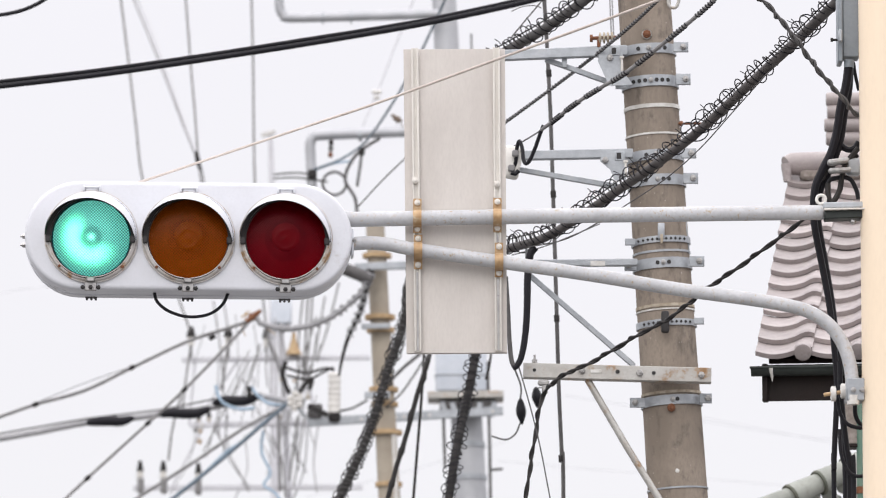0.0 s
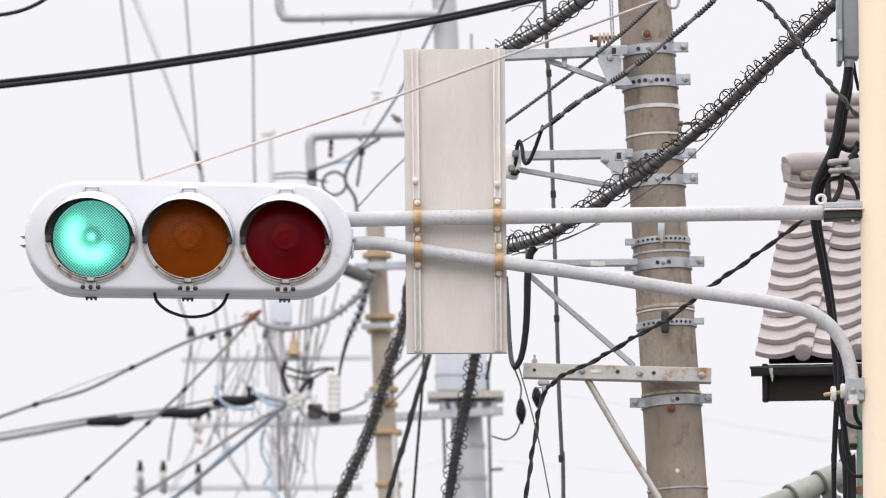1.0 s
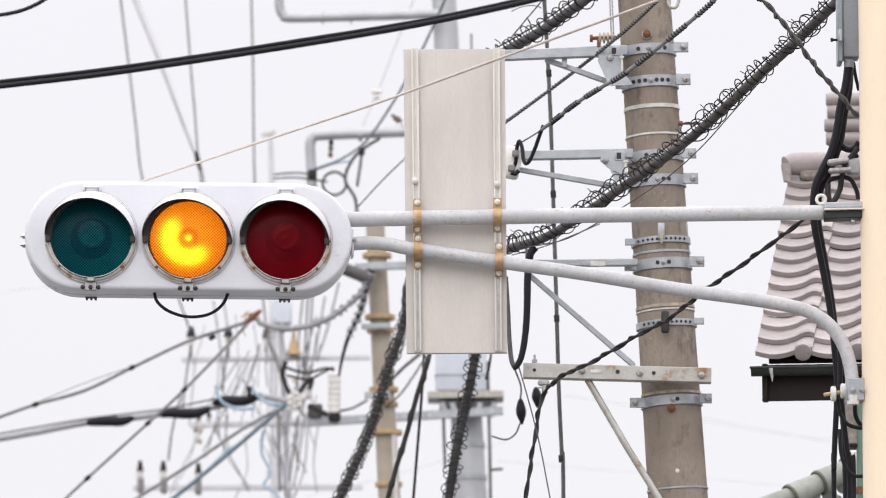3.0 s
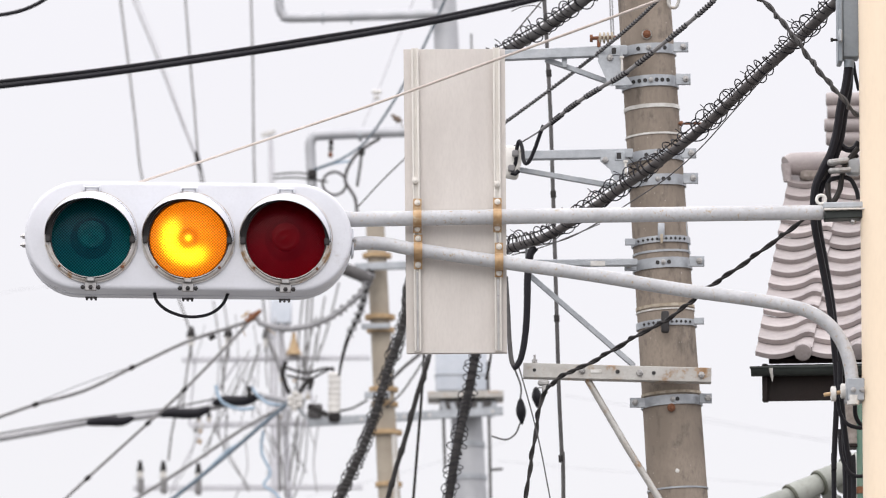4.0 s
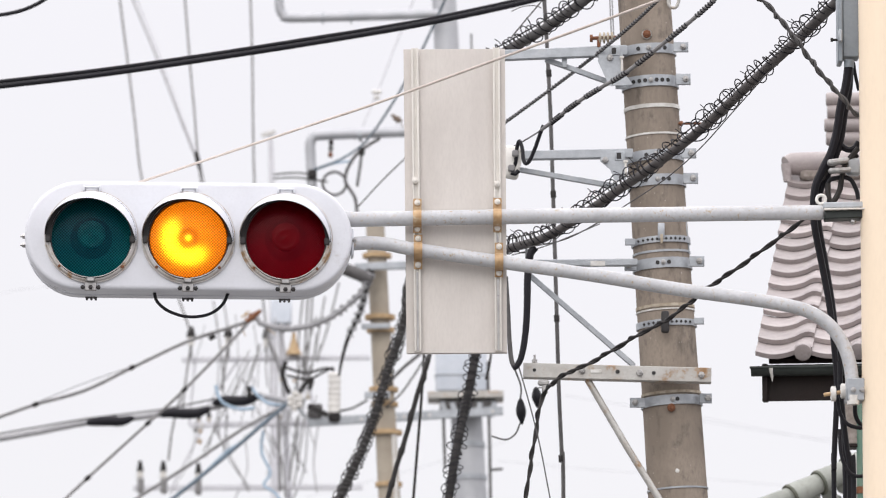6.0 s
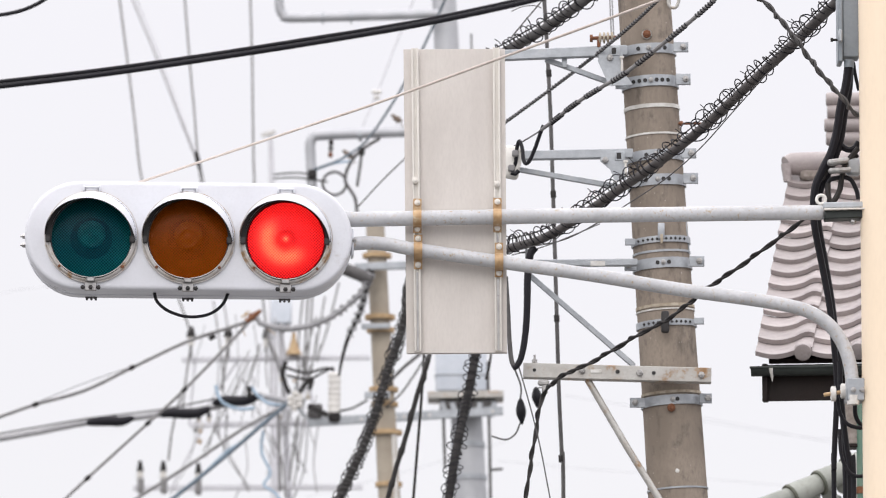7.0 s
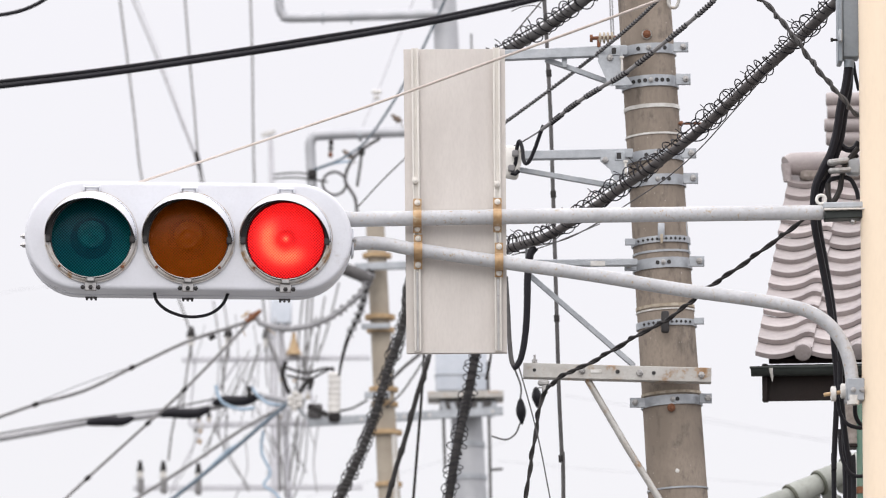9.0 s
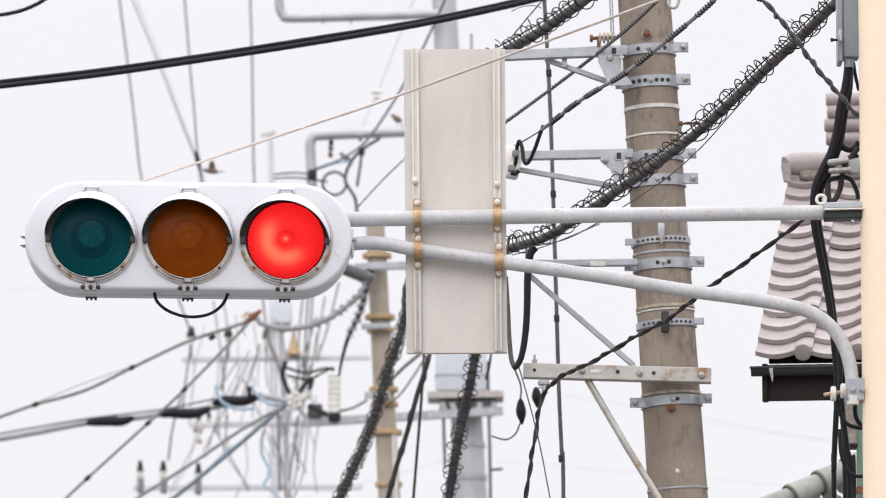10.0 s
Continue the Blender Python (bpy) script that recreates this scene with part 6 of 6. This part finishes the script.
coiled_cable(extend([(0.107, 34.200, 6.881), (0.200, 40.500, 7.700), (0.231, 43.000, 7.885), (0.215, 42.880, 7.643), (0.177, 42.760, 7.402), (0.125, 42.640, 7.144), (0.077, 42.520, 6.888), (0.029, 42.400, 6.542)], 0, 2), 0.0290, 0.0300, 0.0470, 0.0340, 0.0036, "black telephone cable in a loose wire spiral", 33, DARK, lift=0.12, wild=0.4)
cable("hanging_cable", extend([(0.107, 34.200, 6.881), (-0.010, 41.500, 7.800), (-0.074, 45.000, 8.020), (-0.105, 45.000, 7.863), (-0.179, 45.000, 7.628), (-0.241, 45.000, 7.392), (-0.318, 45.000, 7.138), (-0.388, 45.000, 6.884)], 0, 2), 0.0172, DARK, "dark hanging cable with tape wraps", group="hanging cables")
for p, q in zip([(-0.124, 45.000, 7.785), (-0.210, 45.000, 7.530), (-0.268, 45.000, 7.295), (-0.338, 45.000, 7.060)], [(-0.148, 45.000, 7.706), (-0.233, 45.000, 7.439), (-0.303, 45.000, 7.189), (-0.365, 45.000, 6.970)]):
    single("tape_wrap", Geo().tube([p, Vector(p).lerp(Vector(q), 0.5), q], [0.0156, 0.0234, 0.0156], 8), DARK, p, "dark tape wrap on a hanging cable", "tape wrap", "tape wraps")
cable("hanging_cable", extend([(0.107, 34.200, 6.881), (-0.060, 41.500, 7.800), (-0.125, 45.000, 8.020), (-0.136, 45.000, 7.785), (-0.159, 45.000, 7.471), (-0.206, 45.000, 6.884)], 0, 2), 0.0101, DARK, "thin dark hanging cable", group="hanging cables")
cable("hanging_cable", [(-0.222, 65.820, 10.847), (-0.393, 65.820, 10.703), (-0.534, 65.820, 10.560), (-0.584, 65.960, 10.530)], 0.0171, GREY_CABLE, "grey slanting cable, slightly slack", group="hanging cables")
cable("hanging_cable", [(-0.165, 65.820, 10.818), (-0.393, 65.820, 10.474), (-0.534, 65.820, 10.330), (-0.584, 65.960, 10.300)], 0.0103, GREY_CABLE, "thin grey slanting cable", group="hanging cables")
cable("hanging_cable", [(0.107, 34.200, 6.881), (0.260, 41.000, 7.600), (0.335, 45.000, 8.020), (0.323, 45.000, 7.863), (0.296, 45.000, 7.737)], 0.0094, DARK, "short dark hanging cable end", group="hanging cables")
cable("slate_wire", [(0.049, 70.000, 15.349), (-0.215, 70.667, 14.891), (-0.478, 71.333, 14.517), (-0.745, 72.000, 14.225), (-0.946, 74.100, 14.383), (-1.188, 74.400, 14.282), (-1.479, 74.640, 14.213)], 0.0140, SLATE_CABLE, "slate blue curved overhead wire", "wire")
cable("curved_lead", [(-0.726, 74.640, 14.575), (-0.902, 74.640, 14.463), (-1.044, 74.640, 14.319), (-1.122, 74.640, 14.095), (-1.011, 74.640, 13.885), (-0.984, 74.640, 13.689)], 0.0194, GREY_CABLE, "dark curved cable lead on the bracket", group="curved leads")
ring = [Vector((-1.245, 74.640, 14.050)) + Vector((0.1347 * math.cos(i * math.pi / 10), 0, 0.1347 * math.sin(i * math.pi / 10))) for i in range(21)]
single("cable_coil", Geo().tube(ring, 0.0167, 8), GREY_CABLE, ring[0], "coil of spare dark cable on the bracket", "cable coil")
cable("curved_lead", [(-1.945, 74.640, 14.155), (-1.712, 74.640, 14.174), (-1.523, 74.640, 14.161)], 0.0115, GREY_CABLE, "dark short lead on the bracket", group="curved leads")
cable("curved_lead", [(-1.945, 74.640, 14.108), (-1.712, 74.640, 14.121), (-1.485, 74.640, 14.095), (-1.322, 74.640, 14.069)], 0.0110, GREY_CABLE, "dark short lead on the bracket", group="curved leads")
cable("curved_lead", [(-0.928, 74.640, 14.463), (-0.947, 74.640, 14.280), (-0.985, 74.640, 14.016)], 0.0168, GREY_CABLE, "grey short lead on the bracket", group="curved leads")
cable("curved_lead", [(-1.452, 74.640, 14.213), (-1.258, 74.640, 14.280), (-1.063, 74.640, 14.312)], 0.0129, BLUE_CABLE, "pale blue short lead on bracket", group="curved leads")
single("lead_clamp", Geo().box(0.1026, 0.08, 0.1026, Matrix.Translation((-1.498, 74.630, 14.159)), 0.02, 2), DARK, (-1.498, 74.640, 14.161), "dark clamp on the bent bracket", "clamp")
single("lead_clamp", Geo().box(0.0770, 0.08, 0.0898, Matrix.Translation((-0.934, 74.630, 14.423)), 0.02, 2), DARK, (-0.934, 74.640, 14.424), "dark clamp joining the leads", "clamp")
t = thing("strain_insulator", (-1.284, 74.680, 14.570), "dark and red strain insulator on the bracket", "insulator")
for c, m in zip([(-1.285, 74.680, 14.530), (-1.288, 74.680, 14.464), (-1.291, 74.680, 14.391)], (DARK, GREY_CABLE, RUST)):
    part("disc", Geo().lathe([(0.0, 0.035), (0.022, 0.03), (0.03, 0.0), (0.022, -0.03), (0.0, -0.035)], Matrix.Translation(c), 12), m, t)
part("hanger", Geo().tube([(-1.285, 74.690, 14.62), (-1.288, 74.680, 14.45)], 0.010, 6), DARK, t)
cable("slanting_wire", [(-0.225, 48.000, 9.847), (-0.392, 48.000, 9.686), (-0.517, 48.000, 9.555), (-0.633, 48.000, 9.424)], 0.0054, GREY_CABLE, "thin grey slanting wire", "wire")
cable("faint_wire", [(-0.363, 85.000, 18.280), (-0.607, 85.000, 17.654), (-0.843, 85.000, 17.030), (-1.050, 85.000, 16.541)], 0.0096, HAZE, "faint pale overhead wire", "wire")
t = thing("small_insulator", (-0.873, 85.000, 16.939), "small white insulator on a faint wire", "insulator")
for c in [(-0.895, 85.000, 16.992), (-0.843, 85.000, 16.992), (-0.865, 85.000, 16.917)]:
    part("knob", Geo().lathe([(0.0, 0.03), (0.035, 0.02), (0.045, 0.0), (0.03, -0.025), (0.0, -0.03)], Matrix.Translation(c), 12), PORCELAIN, t)
t = thing("faint_pole", ((-3.420, 130.000, 23.226)), "faint pole top with brown insulators", "utility pole")
pz = Vector((-3.447, 130.000, 24.257))
part("shaft", Geo().tube([Vector((pz.x + 0.35, 130.0, 0.0)), Vector((-3.420, 130.000, 23.226)), pz], [0.16, 0.0564, 0.0451], 10), HAZE, t)
# crosspiece lightened to white: its haze is put into the colour
part("crosspiece", Geo().bar((-3.628, 130.000, 24.257), (-3.357, 130.000, 24.337), 0.08, 0.0789, 0.01), WRAP, t)
for pts in ([(-8.355, 120.000, 19.529), (-7.733, 120.000, 19.645), (-7.214, 120.000, 19.687)], [(2.239, 120.000, 17.674), (4.829, 120.000, 17.255), (7.208, 120.000, 16.786), (8.449, 120.000, 16.629)], [(0.994, 120.000, 16.473), (3.270, 120.000, 16.264), (6.373, 120.000, 16.004), (8.441, 120.000, 15.879)], [(-2.524, 120.000, 15.796), (-0.869, 120.000, 16.212), (1.201, 120.000, 16.838)], [(4.725, 120.000, 17.203), (6.380, 120.000, 16.942), (8.450, 120.000, 16.734)]):
    # haze of the distance sits in the wire colour
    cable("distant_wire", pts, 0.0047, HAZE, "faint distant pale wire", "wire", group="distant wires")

# hanging feeder wires that sway a little in the wind
FEEDERS = []
for pts, r, m in (([(-4.735, 94.740, 20.334), (-4.709, 94.740, 20.123), (-4.587, 94.740, 19.182), (-4.482, 94.740, 18.320), (-4.368, 94.740, 17.435), (-4.057, 94.740, 16.361), (-3.672, 94.740, 15.241)], 2.1, MID_CABLE),
                  ([(-4.603, 94.740, 20.334), (-4.520, 94.740, 20.123), (-4.124, 94.740, 19.150), (-3.840, 94.740, 18.405), (-3.581, 94.740, 17.743), (-3.471, 94.740, 17.402), (-3.115, 94.740, 15.241)], 1.6, PALE_CABLE),
                  ([(-3.777, 94.740, 20.334), (-3.760, 94.740, 20.123), (-3.679, 94.740, 19.115), (-3.618, 94.740, 18.446), (-3.564, 94.740, 17.743), (-3.522, 94.740, 17.461), (-3.443, 94.740, 16.776)], 2.0, MID_CABLE),):
    FEEDERS.append(cable("feeder_wire", extend(pts[::-1], 0, 4), r * 0.0078, m, "grey hanging feeder wire swaying slightly", "wire", "feeder wires"))
for pts, r, m in (([(-2.810, 94.740, 20.334), (-2.801, 94.740, 20.123), (-2.772, 94.740, 19.200), (-2.761, 94.740, 18.362), (-2.739, 94.740, 17.435), (-2.677, 94.740, 16.361), (-2.558, 94.740, 15.200)], 2.1, MID_CABLE),
                  ([(-4.554, 94.740, 20.334), (-4.463, 94.740, 20.123), (-4.084, 94.740, 19.150), (-3.816, 94.740, 18.405), (-3.572, 94.740, 17.743)], 1.4, HAZE),):
    FEEDERS.append(cable("feeder_wire", extend(pts[::-1], 0, 4), r * 0.0078, m, "grey hanging feeder wire swaying slightly", "wire", "feeder wires"))
single("wire_knot", Geo().tube([(-3.592, 94.577, 17.850), (-3.566, 94.577, 17.716), (-3.533, 94.577, 17.583)], [0.024, 0.041, 0.024], 8), DARK, (-3.566, 94.577, 17.716), "dark tie where two feeder wires cross", "cable tie")


# ---- the tangle of small leads and fittings on the far poles ----
def tangle():
    rnd = random.Random(11)
    origin, k = Vector((-2.061, 84.000, 12.851)), 0.0073

    def spot(x, y, d):
        p = origin + Vector(((x - 500) * k, 0, (700 - y) * k)) - Vector(EYE)
        return Vector(EYE) + p * ((94.6 + d * 0.03) / 84)

    loose = {}
    for i in range(34):
        x, y, d = rnd.uniform(345, 575), rnd.uniform(520, 780), rnd.uniform(-6, 10)
        dx, dy = rnd.choice((rnd.uniform(-18, 18), rnd.uniform(-75, 75))), rnd.uniform(50, 190)
        sag = rnd.uniform(-14, 14)
        line = smooth([spot(x, y, d), spot(x + dx * 0.5 + sag, y + dy * 0.55, d), spot(x + dx, y + dy, d)], 6)
        m = rnd.choice((MID_CABLE, PALE_CABLE, PALE_CABLE))
        loose.setdefault(m, Geo()).tube(line, k * rnd.uniform(0.8, 1.8), 6)
    for i in range(16):
        x, y = rnd.choice(((rnd.uniform(342, 376), rnd.uniform(752, 784)), (rnd.uniform(470, 560), rnd.uniform(655, 770)), (rnd.uniform(395, 410), rnd.uniform(575, 640))))
        r = k * rnd.uniform(3.0, 5.5)
        m = rnd.choice((MORTAR, PORCELAIN, MID_CABLE, BAND_RUST))
        loose.setdefault(m, Geo()).lathe([(0.0, r), (r * 0.8, r * 0.8), (r, r * 0.3), (r * 0.6, 0.0), (r, -r * 0.3), (r * 0.8, -r * 0.8), (0.0, -r)],
                                         Matrix.Translation(spot(x, y, rnd.uniform(-4, 6))), 10)
    for m, g in loose.items():
        single("wire_tangle", g, m, origin, "tangle of thin far leads and fittings", "wires", kind="stuff")
    ties = Geo()
    for i in range(6):
        x, y = rnd.uniform(428, 470), rnd.uniform(545, 580)
        ties.tube(smooth([spot(x, y, -960), spot(x + rnd.uniform(-12, 12), y + rnd.uniform(-14, 14), -960), spot(x + rnd.uniform(-22, 18), y + rnd.uniform(6, 34), -960)], 5), k * rnd.uniform(0.6, 1.2), 6)
    single("tie_wires", ties, BAND_RUST, spot(449, 562, -960), "loose rusty tie wires at the clamp", "wires", kind="stuff")


tangle()
single("platform_frame", Geo().bar((-0.039, 74.800, 11.476), (0.607, 74.800, 11.489), 0.4, 0.1170, 0.01), GREY_CABLE, (0.284, 74.800, 11.476), "dark steel frame under the transformer platform", "bracket")


# ---- small birds ----
def bird_body(name, at, turn, s, label):
    m = Matrix.Translation(at) @ pose(0, 0, 0, 0, 0, turn)
    t = thing(name, at, label, "bird", m=m)
    body = Geo().lathe([(0.0, -s * 0.5), (s * 0.14, -s * 0.42), (s * 0.26, -s * 0.15), (s * 0.28, s * 0.1), (s * 0.19, s * 0.36), (0.0, s * 0.46)],
                       Matrix.Rotation(radians(-62), 4, "Y"), 16)
    return t, body


def perched_bird(at, label):
    t, body = bird_body("small_bird", at, 10, 0.1295, label)
    s = 0.1295
    part("body", body, FEATHER, t, "", True)
    part("breast", Geo().lathe([(0.0, -s * 0.3), (s * 0.2, -s * 0.1), (s * 0.2, s * 0.1), (0.0, s * 0.3)], Matrix.Translation((-s * 0.09, 0, -s * 0.05)) @ Matrix.Rotation(radians(-62), 4, "Y"), 12), FEATHER_PALE, t, "pale buff breast", True)
    part("head", Geo().lathe([(0.0, s * 0.17), (s * 0.12, s * 0.12), (s * 0.17, 0.0), (s * 0.12, -s * 0.12), (0.0, -s * 0.17)], Matrix.Translation((-s * 0.38, 0, s * 0.32)), 12), FEATHER, t, "", True)
    part("beak", Geo().tube([(-s * 0.5, 0, s * 0.33), (-s * 0.66, 0, s * 0.31)], [s * 0.05, s * 0.01], 6), VISOR_IN, t, "", True)
    part("tail", Geo().bar((s * 0.3, 0, -s * 0.35), (s * 0.62, 0, -s * 0.75), s * 0.16, s * 0.05, 0.001), FEATHER, t, "", True)
    for side in (-1, 1):
        part("wing", Geo().lathe([(0.0, -s * 0.4), (s * 0.12, -s * 0.1), (s * 0.10, s * 0.2), (0.0, s * 0.35)], Matrix.Translation((s * 0.05, side * s * 0.15, -s * 0.02)) @ Matrix.Rotation(radians(-58), 4, "Y") @ Matrix.Diagonal((1, 0.4, 1, 1)), 10), FEATHER, t, "brown folded wing", True)
        part("leg", Geo().tube([(0, side * s * 0.08, -s * 0.15), (0, side * s * 0.08, -s * 0.5)], s * 0.025, 5), VISOR_IN, t, "", True)
    return t


def flying_bird():
    s = 0.1668
    t = thing("flying_bird", (6.009, 74.000, 13.552), "small grey brown bird flying past the poles", "bird")
    turn = Matrix.Rotation(radians(-84), 4, "Y")
    part("body", Geo().lathe([(0.0, -s * 0.5), (s * 0.10, -s * 0.4), (s * 0.19, -s * 0.1), (s * 0.19, s * 0.12), (s * 0.13, s * 0.34), (0.0, s * 0.46)], turn, 16), FEATHER, t, "", True)
    part("head", Geo().lathe([(0.0, s * 0.14), (s * 0.1, s * 0.1), (s * 0.14, 0.0), (s * 0.1, -s * 0.1), (0.0, -s * 0.14)], Matrix.Translation((-s * 0.44, 0, s * 0.07)), 12), FEATHER, t, "", True)
    part("beak", Geo().tube([(-s * 0.55, 0, s * 0.08), (-s * 0.68, 0, s * 0.06)], [s * 0.04, s * 0.01], 6), VISOR_IN, t, "", True)
    part("tail", Geo().bar((s * 0.38, 0, -s * 0.02), (s * 0.85, 0, -s * 0.05), s * 0.22, s * 0.04, 0.001), FEATHER, t, "", True)
    wings = []
    for side in (-1, 1):
        w = Geo()
        prof = [(-0.22, 0.0), (-0.20, 0.45), (-0.05, 0.85), (0.16, 0.72), (0.24, 0.30), (0.22, 0.0)]
        for z in (0.015, -0.015):
            w.v += [(x * s, side * y * s, z * s) for x, y in prof]
        n = len(prof)
        w.f = [tuple(range(n)), tuple(range(2 * n - 1, n - 1, -1))] + [(i, (i + 1) % n, n + (i + 1) % n, n + i) for i in range(n)]
        wings.append(part("wing", w, FEATHER, t, "spread brown wing", True))
    return t, wings


perched_bird((-0.526, 74.700, 14.810), "small brown bird perched on the bent bracket")
hopper = perched_bird((-0.058, 74.700, 14.830), "small brown bird that hops along the bracket")
flyer, flyer_wings = flying_bird()


def motions():
    """The lit bulb passes from lamp to lamp; feeder wires sway; two birds move."""
    y = FRONT - 0.012
    places = [pose(x, y, 0.0) for x in LAMPS]
    walk(bulb, [(0.0, places[0]), (2.2667, places[0]), (2.3, places[1]), (6.2333, places[1]), (6.2667, places[2]), (10.0, places[2])])
    sway = ((0.0, 0.0), (0.5, 0.4), (1.0, 0.0), (1.5, -0.5), (2.0, 0.0), (2.7, -0.5), (3.8, -1.5), (4.5, -2.0), (5.0, -3.5), (5.5, -3.0), (6.2, -3.6),
            (7.0, -4.0), (7.5, -3.2), (8.0, -3.6), (8.5, -3.0), (9.0, -3.3), (9.5, -3.8), (10.0, -4.4))
    for ob, share in zip(FEEDERS, (1.0, 0.9, 1.0, 0.9, 0.9)):
        base = ob.matrix_basis.copy()
        height = max(v.co.z for v in ob.data.vertices)
        walk(ob, [(t, base @ Matrix.Rotation(a * share * 0.0082 / height, 4, "Y")) for t, a in sway])
    # one bird hops from behind the board to the bracket and on to the wire
    hop = [Matrix.Translation(q) for q in [(-0.058, 74.700, 14.830), (-0.974, 74.700, 14.738), (-1.084, 74.700, 14.395), (-1.116, 74.700, 14.362)]]
    walk(hopper, [(0.0, hop[0]), (4.0, hop[0]), (4.3, hop[1]), (5.7, hop[1]), (6.5, hop[2]), (9.1, hop[2]), (9.3, hop[3]), (10.0, hop[3])])
    # another flies past behind the poles and the board
    path = [Matrix.Translation(q) for q in [(6.009, 74.000, 13.552), (5.993, 73.800, 13.520), (5.020, 73.600, 13.533), (3.307, 73.400, 13.681), (2.441, 73.200, 13.783), (1.591, 73.000, 13.859), (0.734, 72.800, 13.896), (-0.101, 72.600, 13.933), (-0.950, 72.400, 13.950), (-1.750, 72.200, 13.871), (-2.558, 72.000, 13.748)]]
    walk(flyer, list(zip((0.0, 9.0, 9.1, 9.3, 9.4, 9.5, 9.6, 9.7, 9.8, 9.9, 10.0), path)))
    beat = [(0.0, -20), (8.9333, -20)] + [(9.0 + 0.0667 * i, 50 if i % 2 else -20) for i in range(0, 16)]
    for wing, side in zip(flyer_wings, (-1, 1)):
        walk(wing, [(t, pose(0, 0, 0, side * a, 0, 0)) for t, a in beat])


motions()
